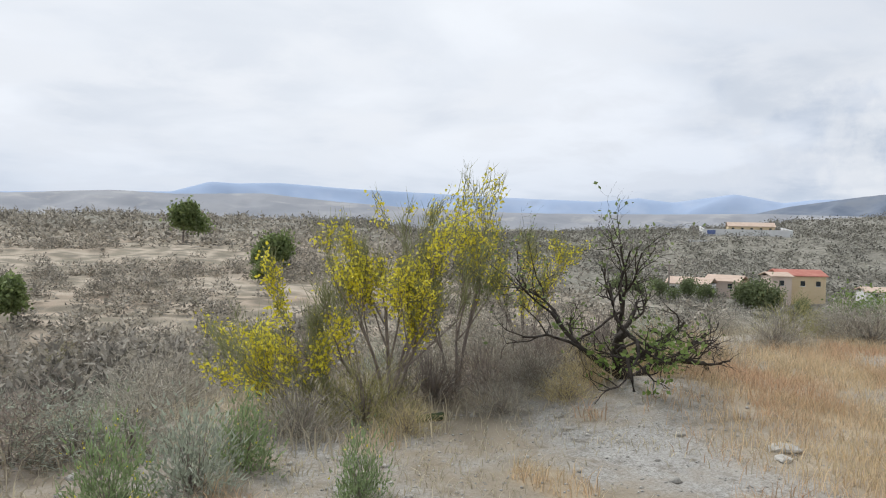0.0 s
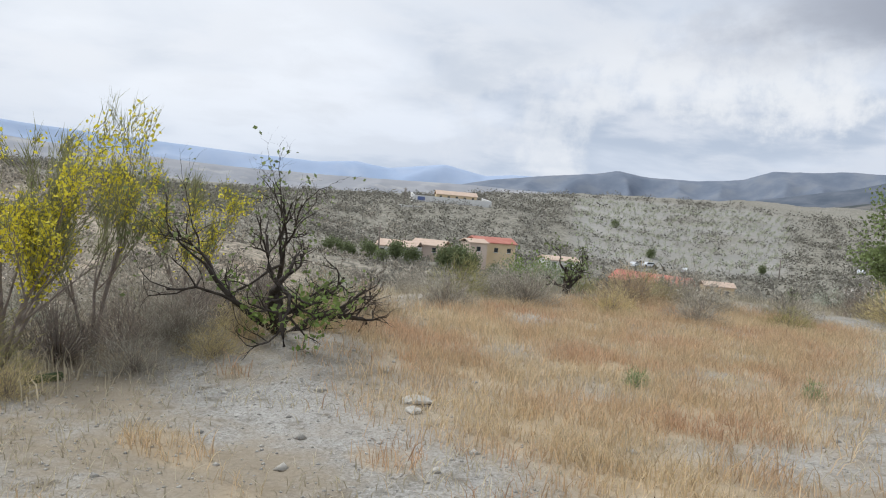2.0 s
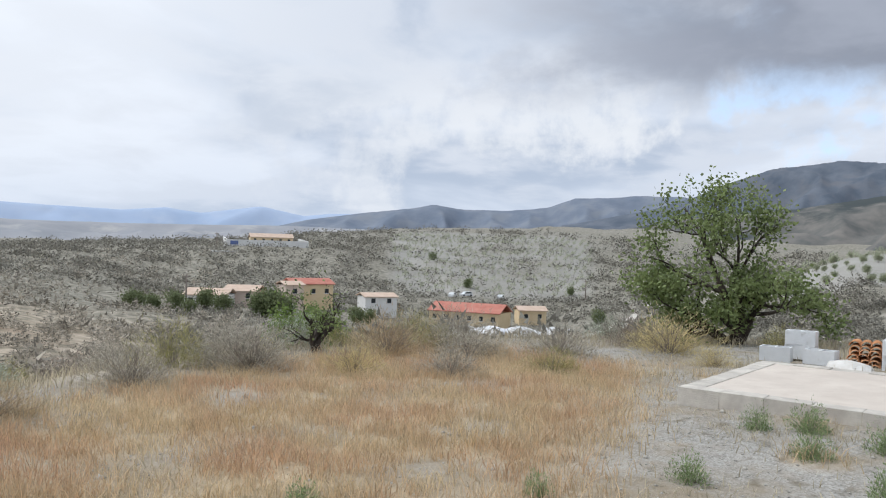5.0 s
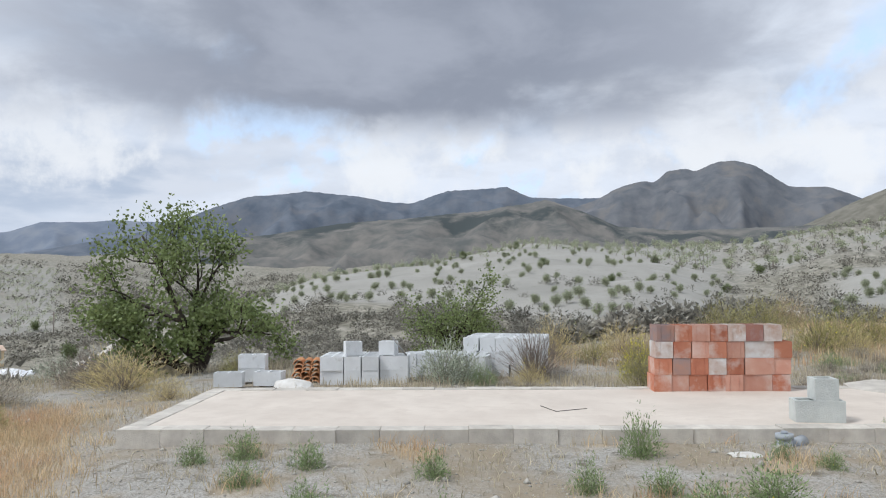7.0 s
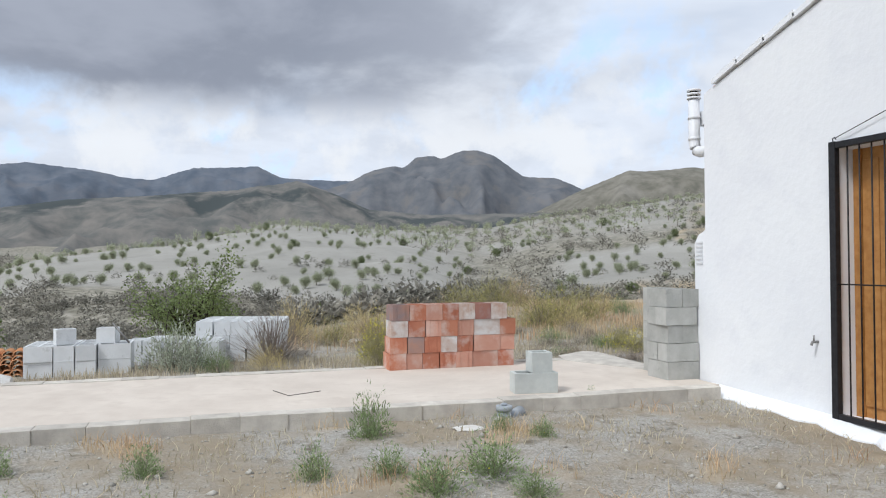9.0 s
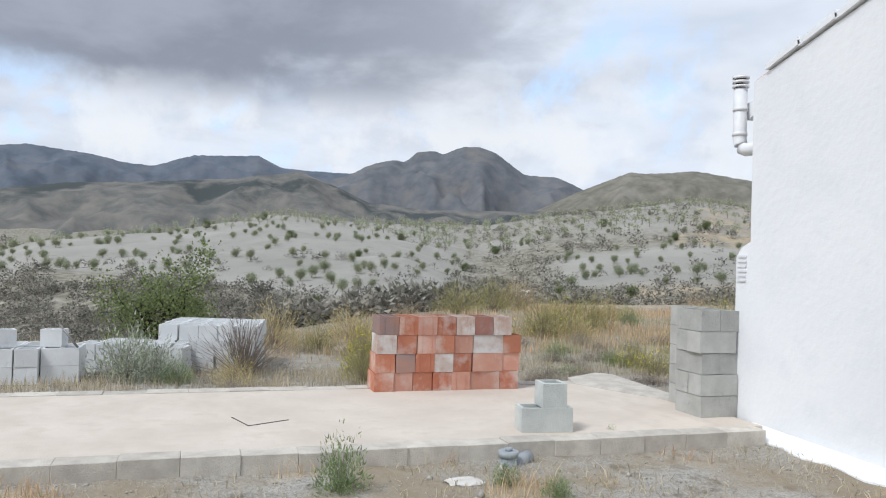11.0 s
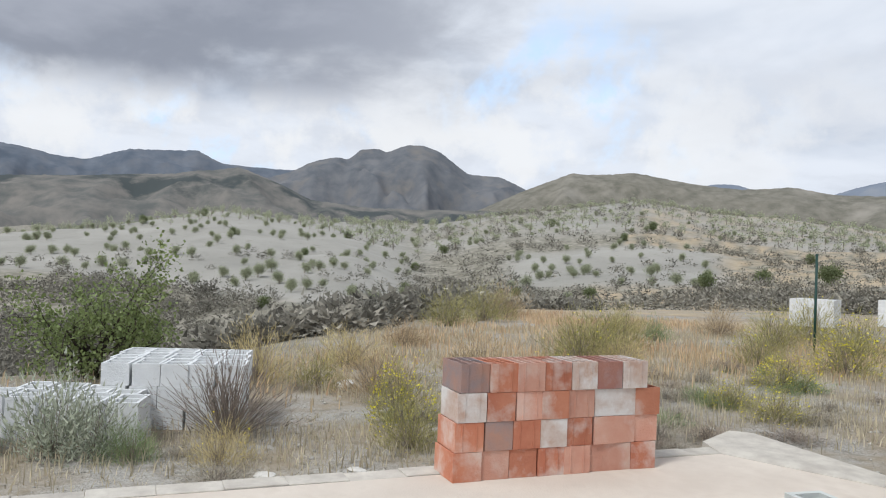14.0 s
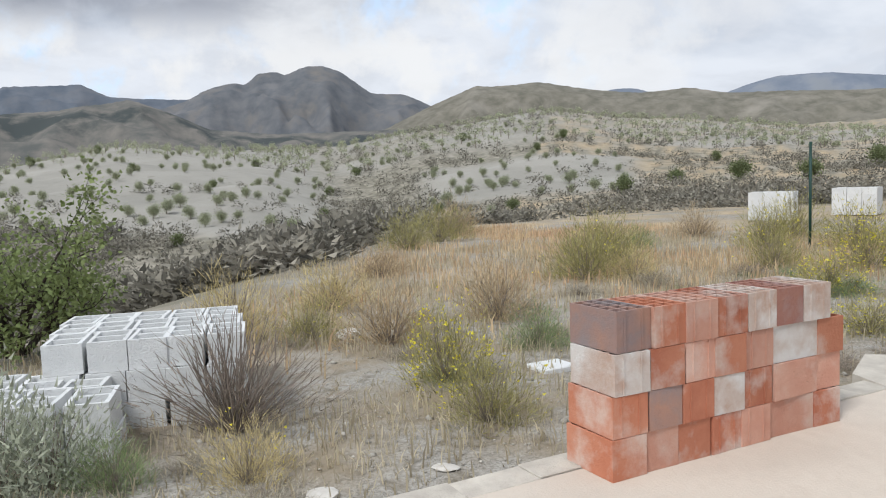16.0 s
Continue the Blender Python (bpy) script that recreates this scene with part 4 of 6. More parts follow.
# third pile, three courses
for course in range(3):
    for i in range(5):
        for d in range(3):
            u = 0.14 + 0.255 * i
            x, y = 2.62 + 0.28 * u + 0.40 * d * 0.96, 0.98 + 0.95 * u - 0.06 * d
            if course < 2:
                x, y = x - 0.03, y + 0.02
            white_block(x + rng.uniform(-.012, .012), y + rng.uniform(-.012, .012), -0.15 + 0.203 * course, -16 + rng.uniform(-2.5, 2.5))
# loose blocks by the slab's corner
white_block(1.72, 5.62, -0.14, 95)
white_block(1.80, 5.06, -0.14, 86)
white_block(2.25, 5.42, -0.14, 90)
white_block(2.25, 5.42, 0.063, 93)
# far pallets of blocks
for px, py, rz in ((12.75, -17.0, 30), (12.1, -19.95, 24)):
    zz = ground_z(px, py)
    for course in range(4):
        for i in range(3):
            for d in range(4):
                if course == 3 and (i + d) % 3 == 0 and px > 16:
                    continue
                m = pose(px, py, zz + 0.02 + 0.203 * course, 0, 0, rz) @ pose(0.41 * i - 0.41, 0.25 * d - 0.37, 0, 0, 0, rng.uniform(-1, 1))
                ob = part("white_block", WHITE, m=m)
                tagged(ob, "white concrete block on a square pile in the scrub", "concrete block", "square piles of white blocks")


# stack of curved roof tiles
def roof_tile():
    V, F = [], []
    n = 7
    for s in (0, 1):
        for k in (0, 1):
            for i in range(n):
                a = math.pi * i / (n - 1)
                r_ = (0.075 if s else 0.065) - (0.008 * k)
                V.append((-0.2 + 0.4 * k, -r_ * math.cos(a), r_ * math.sin(a)))
    for s in (0, 1):
        for i in range(n - 1):
            b_ = s * 2 * n
            F.append((b_ + i, b_ + i + 1, b_ + n + i + 1, b_ + n + i))
    for k in (0, 1):
        for i in range(n - 1):
            F.append((k * n + i, k * n + i + 1, 2 * n + k * n + i + 1, 2 * n + k * n + i))
    return np_mesh("roof_tile", V, F, TERRACOTTA)


tile_me = roof_tile()
for s in range(3):
    for k in range(6):
        ob = part("roof_tile", tile_me, m=pose(2.15 + 0.02 * k, 4.72 - s * 0.13 + rng.uniform(-.01, .01), -0.16 + 0.058 * k, 0, rng.uniform(-3, 3), 8 + rng.uniform(-5, 5)))
        tagged(ob, "curved terracotta roof tile in a small stack", "roof tile", "stack of roof tiles")


# inspection pipe by the kerb
pipe = part("drain_pipe", tube_bm([(-2.56, -0.50, -0.42), (-2.56, -0.50, -0.02)], 0.065, 16), GREY_PIPE)
tagged(pipe, "grey plastic drain riser with a screw cap beside the kerb", "drain pipe")
part("cap", tube_bm([(-2.56, -0.50, -0.045), (-2.56, -0.50, 0.0)], 0.075, 16), GREY_PIPE, pipe)
part("cap_nut", tube_bm([(-2.56, -0.50, 0.0), (-2.56, -0.50, 0.022)], 0.03, 6), GREY_PIPE, pipe)
part("side_branch", tube_bm([(-2.56, -0.52, -0.13), (-2.42, -0.72, -0.09)], 0.055, 14), GREY_PIPE, pipe)


def stone(x, y, size, mat, label, seed, flat=0.55, name="rock"):
    bm = bmesh.new()
    bmesh.ops.create_icosphere(bm, subdivisions=2, radius=size)
    r_ = random.Random(seed)
    for v in bm.verts:
        n_ = noise.noise(v.co / size * 1.3 + Vector((seed, 0, 0)))
        v.co *= 1 + 0.35 * n_
        v.co.z *= flat
        v.co.x *= 1.3
    ob = part(name, bm, mat, m=pose(x, y, ground_z(x, y) + size * flat * 0.35, 0, 0, r_.uniform(0, 180)))
    return tagged(ob, label, "rock")


stone(0.90, 1.07, 0.075, ROCK, "broken cream rubble lump beside the slab", 3, 0.4)
stone(0.84, 0.40, 0.055, ROCK, "flat pale stone beside the slab", 4, 0.25)
stone(4.5, -0.45, 0.12, ROCK, "white rock lying in dry grass", 5, 0.6)
stone(-8.61, 6.35, 0.09, STONE, "flat grey stone on gravel", 6, 0.35)
stone(-8.75, 6.2, 0.06, STONE, "small grey stone on gravel", 7, 0.35)
stone(1.45, 4.62, 0.26, ROCK, "lump of dried white mortar on the ground", 8, 0.4, "mortar_lump")
stone(-2.9, -0.05, 0.11, ROCK, "crust of spilled white plaster on gravel", 9, 0.15, "plaster_crust")
tagged(part("board", box(2.15, -1.5, -0.14, 2.42, -1.18, -0.09, 0.008), WHITE_BLOCK), "broken white slab piece lying among weeds", "slab piece")
tagged(part("fence_post", tube_bm([(6.64, -10.38, -0.6), (6.64, -10.38, 1.845)], 0.026, 8), GREEN_STEEL), "slim dark green metal fence post", "fence post")
tagged(part("bottle", tube_bm([(-10.85, 7.75, ground_z(-10.8, 7.8) + 0.03), (-10.62, 7.82, ground_z(-10.7, 7.8) + 0.03)], 0.03, 10), LEAF_DARK), "green bottle lying on gravel at the terrace lip", "bottle")


# ---- plants ----
def blades(r, n, rx, rz, length, width, out=0.6, base_r=0.15, up=0.35, hollow=0.2):
    """Triangles spread through a half-round crown, pointing outward and up."""
    a = r.uniform(0, 2 * np.pi, n)
    el = np.arcsin(r.uniform(0.0, 1.0, n))
    rad = r.uniform(hollow, 1.0, n) ** 0.45
    lump = 1 + 0.22 * np.sin(3 * a + r.uniform(0, 6)) + 0.16 * np.sin(7 * a + 5 * el)
    c = np.stack([rx * rad * lump * np.cos(el) * np.cos(a), rx * rad * lump * np.cos(el) * np.sin(a), rz * rad * lump * np.sin(el) + 0.02], -1)
    d = c * np.array([1 / rx, 1 / rx, 1 / rz]) * out + np.array([0, 0, up]) + r.normal(0, 0.45, (n, 3))
    d /= np.linalg.norm(d, axis=1)[:, None]
    s = np.cross(d, r.normal(0, 1, (n, 3)))
    s /= np.linalg.norm(s, axis=1)[:, None] + 1e-9
    L = length * r.uniform(0.6, 1.4, n)[:, None]
    W = width * r.uniform(0.7, 1.3, n)[:, None]
    V = np.stack([c - s * W / 2, c + s * W / 2, c + d * L], 1).reshape(-1, 3)
    return V, np.arange(3 * n).reshape(-1, 3)


def stems(r, n, rx, rz, radius=0.005):
    out = []
    for i in range(n):
        a, e = r.uniform(0, 6.28), r.uniform(0.35, 1.45)
        tip = np.array([rx * math.cos(a) * math.cos(e), rx * math.sin(a) * math.cos(e), rz * math.sin(e)]) * r.uniform(0.8, 1.05)
        midp = tip * 0.5 + r.normal(0, 0.03, 3)
        out.append(tube([(0, 0, -0.05), midp, tip], [radius * 1.6, radius, radius * 0.4], 3))
    return join(out)


PROTO = {}


def shrub(kind, x, y, size, h, label, shape="round", group="shrubs on the terrace", flowers=0, sink=0.0):
    """One bush: foliage and its stems; alike bushes share meshes."""
    key = (kind, shape, flowers, int(abs(x * 7 + y * 3)) % 3)
    if key not in PROTO:
        r = np.random.RandomState(len(PROTO) + 100)
        if shape == "round":
            f = blades(r, 2600, 0.5, 1.0, 0.085, 0.012)
            st = stems(r, 16, 0.45, 0.85)
        elif shape == "wispy":
            f = blades(r, 1900, 0.5, 1.0, 0.16, 0.0075, out=0.9, up=0.9, hollow=0.05)
            st = stems(r, 40, 0.5, 1.0, 0.004)
        elif shape == "twiggy":
            f = blades(r, 800, 0.5, 1.0, 0.13, 0.006, out=1.2, up=0.7, hollow=0.05)
            st = stems(r, 130, 0.55, 1.08, 0.0035)
        else:
            f = blades(r, 1300, 0.5, 1.0, 0.10, 0.026, out=0.7, up=0.8, hollow=0.02)
            st = stems(r, 18, 0.45, 0.95, 0.005)
        fl = blades(r, flowers, 0.5, 1.02, 0.035, 0.03, hollow=0.75) if flowers else None
        PROTO[key] = (np_mesh("foliage", f[0], f[1], SHRUB[kind]), np_mesh("woody_base", st[0], st[1], GREY_TWIG), np_mesh("flowers", fl[0], fl[1], FLOWER) if fl else None)
    fo, st, fl = PROTO[key]
    rs = random.Random(int(x * 100) * 31 + int(y * 100))
    ob = new("shrub", None)
    ob.matrix_basis = pose(x, y, ground_z(x, y) - 0.02 - sink, 0, 0, rs.uniform(0, 360)) @ Matrix.Diagonal((size, size * rs.uniform(0.85, 1.1), h, 1))
    part("foliage", fo, None, ob)
    part("woody_base", st, None, ob)
    if fl:
        tagged(part("blossom", fl, None, ob, "small yellow flowers"), kind="stuff")
    return tagged(ob, label, "shrub", group)


BESIDE = "plants beside the white blocks"
shrub("brown", 2.2, 1.2, 1.35, 0.72, "dark brown dry twiggy bush against the white blocks", "twiggy", BESIDE)
shrub("silver", 1.85, 2.55, 0.75, 0.62, "silvery grey-green herb bush before the white blocks", "leafy", BESIDE)
shrub("silver", 1.75, 2.25, 0.6, 0.5, "silvery grey-green herb bush before the white blocks", "leafy", BESIDE)
shrub("green", 1.55, 1.98, 0.45, 0.3, "low green herb before the white blocks", "wispy", BESIDE)
shrub("straw", 1.25, 1.35, 0.50, 0.34, "straw-yellow bushy tuft near the slab edge", "wispy", BESIDE, 60)
for x, y, s, h, k, lab, sh, fl in (
        (2.35, -0.42, 0.75, 0.58, "olive", "olive bush with bright yellow flowers", "wispy", 420),
        (1.42, -0.22, 0.72, 0.44, "olive", "low rounded green bush beside the slab", "wispy", 60),
        (4.0, -0.7, 1.0, 0.6, "rust", "reddish-brown dry bush in the grass", "wispy", 0),
        (4.3, -2.1, 1.0, 0.65, "rust", "reddish-brown dry bush in the grass", "wispy", 0),
        (3.0, -1.7, 0.6, 0.4, "green", "small green weed among stones", "wispy", 20),
        (6.2, -4.8, 1.3, 0.75, "olive", "rounded yellow-green bush in dry grass", "wispy", 30),
        (6.9, -5.6, 1.4, 0.8, "olive", "rounded yellow-green bush in dry grass", "wispy", 30),
        (7.7, -6.6, 1.2, 0.8, "olive", "rounded yellow-green bush in dry grass", "wispy", 0),
        (5.6, -5.2, 0.8, 0.5, "straw", "pale straw-coloured dry bush", "wispy", 0),
        (13.3, -5.3, 1.5, 0.9, "olive", "rounded yellow-green bush at the terrace edge", "wispy", 0),
        (15.5, -7.3, 1.7, 1.0, "olive", "rounded yellow-green bush at the terrace edge", "wispy", 0),
        (17.5, -9.0, 1.6, 1.0, "rust", "brownish dry bush at the terrace edge", "wispy", 0),
        (7.2, -9.9, 1.2, 0.8, "olive", "yellow-green bush near the fence post", "wispy", 60),
        (6.0, -10.8, 1.3, 0.8, "olive", "yellow-green bush with a few flowers", "wispy", 120),
        (8.2, -12.0, 1.5, 0.9, "olive", "yellow-green bush near the fence post", "wispy", 40),
        (10.0, -11.0, 1.2, 0.7, "rust", "brownish dry bush in dry grass", "wispy", 0),
        (11.0, -9.0, 1.1, 0.6, "straw", "pale straw-coloured dry bush", "wispy", 0),
        (9.0, -8.4, 0.7, 0.5, "green", "small green bush in dry grass", "wispy", 0),
        (3.4, -6.3, 0.9, 0.45, "olive", "low bush with bright yellow flowers", "wispy", 420),
        (2.5, -4.6, 0.7, 0.35, "olive", "low bush with bright yellow flowers", "wispy", 300),
        (1.6, -4.4, 0.7, 0.35, "olive", "low bush with bright yellow flowers", "wispy", 260),
        (4.2, -8.4, 1.2, 0.7, "olive", "low bush with bright yellow flowers", "wispy", 380),
        (3.2, -3.6, 0.5, 0.3, "green", "small green weed among stones", "wispy", 30),
        (5.2, -7.6, 1.0, 0.6, "olive", "yellow-green bush in stony ground", "wispy", 40),
        (4.9, 0.6, 1.0, 0.7, "straw", "pale straw-coloured dry bush", "wispy", 0),
        (4.6, -0.1, 0.8, 0.45, "olive", "olive bush in dry orange grass", "wispy", 30),
        (6.2, -0.9, 1.1, 0.55, "straw", "pale straw-coloured dry bush", "wispy", 0),
        (8.6, -2.6, 1.0, 0.5, "rust", "brownish dry bush in dry grass", "wispy", 0)):
    shrub(k, x, y, s, h, lab, sh, "bushes behind the slab", fl)

# dark dry bushes round the brooms and the bare tree
for x, y, s, h, k, sh, lab in ((-11.2, 8.0, 0.8, 0.5, "olive", "wispy", "olive-brown bush under the brooms"), (-10.5, 8.5, 0.9, 0.55, "brown", "twiggy", "dark twiggy bush under the brooms"), (-10.0, 8.6, 0.9, 0.5, "brown", "wispy", "dark dry bush under the brooms"),
                              (-9.6, 8.4, 0.7, 0.4, "grey", "wispy", "grey dry bush beside the bare tree"), (-9.3, 8.8, 0.9, 0.5, "brown", "wispy", "dark dry bush beside the bare tree"), (-9.1, 8.3, 0.6, 0.35, "straw", "wispy", "straw-coloured tuft beside the bare tree"),
                              (-8.4, 8.3, 0.5, 0.3, "straw", "wispy", "straw-coloured tuft beside the bare tree"), (-8.1, 8.7, 0.8, 0.45, "rust", "wispy", "reddish dry bush beside the bare tree"), (-8.5, 9.2, 1.0, 0.6, "brown", "twiggy", "dark twiggy bush behind the bare tree"),
                              (-11.8, 7.6, 0.7, 0.4, "grey", "wispy", "grey dry bush on the terrace lip"), (-11.0, 7.5, 0.5, 0.25, "straw", "wispy", "straw-coloured tuft on the terrace lip"), (-10.1, 7.9, 0.6, 0.3, "grey", "wispy", "grey dry bush on the terrace lip"),
                              (-9.5, 7.9, 0.5, 0.25, "straw", "wispy", "straw-coloured tuft on the terrace lip"), (-12.9, 7.6, 0.8, 0.5, "grey", "round", "grey dry bush on the terrace lip"), (-13.6, 7.4, 0.9, 0.5, "brown", "round", "dark dry bush on the terrace lip")):
    shrub(k, x, y, s, h, lab, sh, "bushes round the brooms")

# low dry herbs between the larger bushes
rh = random.Random(37)
for i in range(46):
    x, y = rh.uniform(0.75, 5.2), rh.uniform(-7.0, 1.9)
    k = rh.choice(("grey", "brown", "grey", "green"))
    s = rh.uniform(0.35, 0.7)
    if x > 1.9 and y > 0.6:
        continue
    shrub(k, x, y, s, s * rh.uniform(0.22, 0.36), "low %s herb on stony ground" % {"grey": "dry grey", "brown": "dry brown", "green": "greenish"}[k], "wispy", "low herbs behind the slab")

# weeds in the gravel before the slab
for x, y, s, h in ((-2.85, 0.8, 0.34, 0.36), (-3.9, 1.4, 0.28, 0.24), (-4.2, 0.25, 0.42, 0.26), (-3.5, 2.5, 0.26, 0.22), (-3.1, 4.45, 0.25, 0.2), (-2.9, 4.1, 0.3, 0.24), (-4.4, 0.7, 0.4, 0.26),
                  (-4.0, 0.9, 0.3, 0.2), (-3.2, 3.5, 0.3, 0.22), (-4.3, 3.3, 0.3, 0.24), (-4.8, 2.4, 0.32, 0.26), (-5.0, 1.7, 0.3, 0.2), (-3.7, 3.9, 0.3, 0.2), (-3.0, -0.3, 0.2, 0.18),
                  (-3.3, -0.55, 0.22, 0.16), (-4.7, 4.4, 0.26, 0.2), (-5.4, 3.2, 0.3, 0.22), (-4.6, 0.1, 0.3, 0.18), (-6.6, 6.0, 0.22, 0.16), (-5.6, 5.0, 0.2, 0.16)):
    shrub("green", x, y, s, h, "small fresh green weed growing in gravel", "leafy", "weeds before the slab", 12 if x * 10 % 3 < 1 else 0)
shrub("green", -2.05, -1.65, 0.12, 0.16, "tiny yellow-flowered weed in a slab joint", "leafy", "weeds before the slab", 60)
shrub("green", -11.6, 6.2, 0.34, 0.42, "pale green spiky herb on the terrace lip", "leafy", "herbs on the terrace lip", 20)
shrub("silver", -12.5, 6.55, 0.6, 0.5, "pale green spiky herb on the terrace lip", "leafy", "herbs on the terrace lip")
shrub("green", -12.9, 6.3, 0.5, 0.5, "pale green spiky herb on the terrace lip", "leafy", "herbs on the terrace lip", 60)
shrub("green", -12.2, 6.9, 0.5, 0.45, "pale green spiky herb on the terrace lip", "leafy", "herbs on the terrace lip", 40)

# shrubs along the lip of the terrace and down the slope
rs = np.random.RandomState(77)
lip_kinds = (("grey", "round", "grey-brown thyme-like shrub on the slope"), ("brown", "round", "dark grey-brown shrub on the slope"), ("grey", "wispy", "grey wispy shrub on the slope"), ("olive", "wispy", "olive-green shrub on the slope"), ("silver", "round", "silvery shrub on the slope"))
n_made = 0
placed = []
while n_made < 230:
    a, r_ = rs.uniform(-45, 72), rs.uniform(5.5, 30)
    x, y = OX + r_ * math.sin(math.radians(a)) - 2.0, OY + r_ * math.cos(math.radians(a))
    d = float(lip_distance(np.array([x]), np.array([y]))[0])
    if d < -0.7 or (d < 0.2 and rs.rand() < 0.6) or any((x - p) ** 2 + (y - q) ** 2 < 0.3 for p, q in placed):
        continue
    placed.append((x, y))
    k, sh, lab = lip_kinds[rs.choice(5, p=[0.42, 0.2, 0.14, 0.12, 0.12])]
    s = rs.uniform(0.6, 1.2)
    shrub(k, x, y, s, s * rs.uniform(0.45, 0.62), lab, sh, "shrubs on the slope")
    n_made += 1
for x, y, s, h, k, sh, lab in ((-1.0, 7.6, 0.9, 0.42, "olive", "wispy", "yellow-green tussock in dry grass"), (-2.8, 9.4, 0.9, 0.5, "straw", "wispy", "straw-coloured tussock in dry grass"),
                              (-2.0, 8.5, 1.0, 0.48, "grey", "wispy", "grey dry bush in dry grass"), (2.3, 7.4, 1.5, 0.75, "straw", "wispy", "large straw-green bush beside the tree"),
                              (-0.4, 9.4, 1.3, 0.6, "grey", "round", "grey bush at the grass edge"), (-3.6, 10.4, 1.3, 0.7, "grey", "wispy", "grey bush at the grass edge"),
                              (-5.2, 10.4, 1.0, 0.6, "grey", "wispy", "grey bush at the grass edge"), (-6.9, 9.7, 0.9, 0.5, "rust", "wispy", "reddish dry bush at the grass edge"),
                              (0.9, 8.6, 1.2, 0.6, "grey", "wispy", "grey bush at the grass edge"), (3.1, 8.3, 1.3, 0.7, "brown", "wispy", "dark bush beside the tree"),
                              (-8.0, 9.3, 0.8, 0.45, "olive", "wispy", "olive bush at the grass edge"), (-9.6, 8.6, 0.8, 0.4, "grey", "wispy", "grey dry bush at the lip"),
                              (3.6, 6.0, 0.9, 0.5, "olive", "wispy", "olive bush near the slab corner"), (1.2, 6.3, 0.7, 0.35, "straw", "wispy", "straw-coloured tussock near the slab"),
                              (-1.2, 10.3, 1.4, 0.75, "rust", "wispy", "reddish-grey bush at the grass edge"), (0.3, 10.2, 1.4, 0.8, "grey", "wispy", "grey bush at the grass edge")):
    shrub(k, x, y, s, h * 0.78, lab, sh, "bushes at the grass edge")


# ---- trees ----
def skeleton(r, base, first, depth, spread, shrink, curl, kids):
    """Limbs as (points, radii) and the tips of the last twigs."""
    limbs, tips = [], []

    def grow(p, d, length, radius, level):
        pts, rad = [np.array(p)], [radius]
        n = 5
        for i in range(n):
            d = d + r.normal(0, curl, 3)
            d[2] += 0.05
            d /= np.linalg.norm(d)
            pts.append(pts[-1] + d * length / n)
            rad.append(radius * (1 - 0.5 * (i + 1) / n))
            if level >= depth - 1:
                tips.append((pts[-1], d.copy()))
        limbs.append((pts, rad, level))
        if level >= depth:
            return
        for k in range(kids[min(level, len(kids) - 1)]):
            at = r.randint(2, n + 1)
            nd = d * 0.7 + r.normal(0, spread, 3)
            nd[2] += 0.12
            nd /= np.linalg.norm(nd)
            grow(pts[at], nd, length * shrink * r.uniform(0.75, 1.2), rad[at] * 0.68, level + 1)

    for d, length, radius in first:
        d = np.array(d, dtype=float)
        grow(base, d / np.linalg.norm(d), length, radius, 0)
    return limbs, tips


def leaf_mesh(r, tips, per, spread, size, mat, name="crown", droop=0.0):
    P = np.array([t[0] for t in tips])
    n = len(P) * per
    c = np.repeat(P, per, axis=0) + r.normal(0, spread, (n, 3))
    d = r.normal(0, 1, (n, 3)) + np.array([0, 0, 0.3 - droop])
    d /= np.linalg.norm(d, axis=1)[:, None]
    s = np.cross(d, r.normal(0, 1, (n, 3)))
    s /= np.linalg.norm(s, axis=1)[:, None] + 1e-9
    L, W = size * r.uniform(0.6, 1.4, n)[:, None], size * 0.36 * r.uniform(0.7, 1.3, n)[:, None]
    V = np.stack([c, c + d * L * 0.5 + s * W, c + d * L, c + d * L * 0.5 - s * W], 1).reshape(-1, 3)
    return np_mesh(name, V, np.arange(4 * n).reshape(-1, 4), mat)


def tree(x, y, z, label, first, depth, spread, shrink, curl, kids, seed, leaf=None, scale=1.0, bark=BARK, extra=None, name="tree", group="", rot=0):
    r = np.random.RandomState(seed)
    limbs, tips = skeleton(r, (0, 0, 0), first, depth, spread, shrink, curl, kids)
    ob = new(name, None)
    ob.matrix_basis = pose(x, y, z, 0, 0, rot) @ Matrix.Diagonal((scale, scale, scale, 1))
    V, F = join([tube(p, q, 6 if lv < 2 else 4) for p, q, lv in limbs])
    me = np_mesh("trunk", V, F, bark)
    me.polygons.foreach_set("use_smooth", np.ones(len(F), dtype=bool))
    part("trunk", me, None, ob, "dark trunk and limbs")
    if leaf:
        per, sp, size, mat = leaf
        part("crown", leaf_mesh(r, tips, per, sp, size, mat), None, ob)
    if extra:
        for nm, every, per, sp, size, mat, cond in extra:
            sel = [t for i, t in enumerate(tips) if i % every == 0 and cond(t[0])]
            if sel:
                part(nm, leaf_mesh(r, sel, per, sp, size, mat, nm), None, ob)
    return tagged(ob, label, "tree", group)


# the almond tree by the slab corner
tree(4.4, 7.05, ground_z(4.4, 7.05) - 0.05, "leafy green almond tree with a forked dark trunk", (((-0.02, -0.12, 1), 0.55, 0.11), ((-0.1, 0.75, 0.75), 0.98, 0.075), ((0.15, -0.55, 0.9), 0.88, 0.075), ((0.1, 0.05, 1.0), 1.3, 0.07), ((-0.3, 0.9, 0.45), 0.85, 0.05), ((0.3, -0.3, 1.0), 1.3, 0.06)), 4, 0.46, 0.64, 0.16, (3, 3, 3, 2), 5,
     leaf=(5, 0.10, 0.058, LEAF_GREEN), scale=1.3)
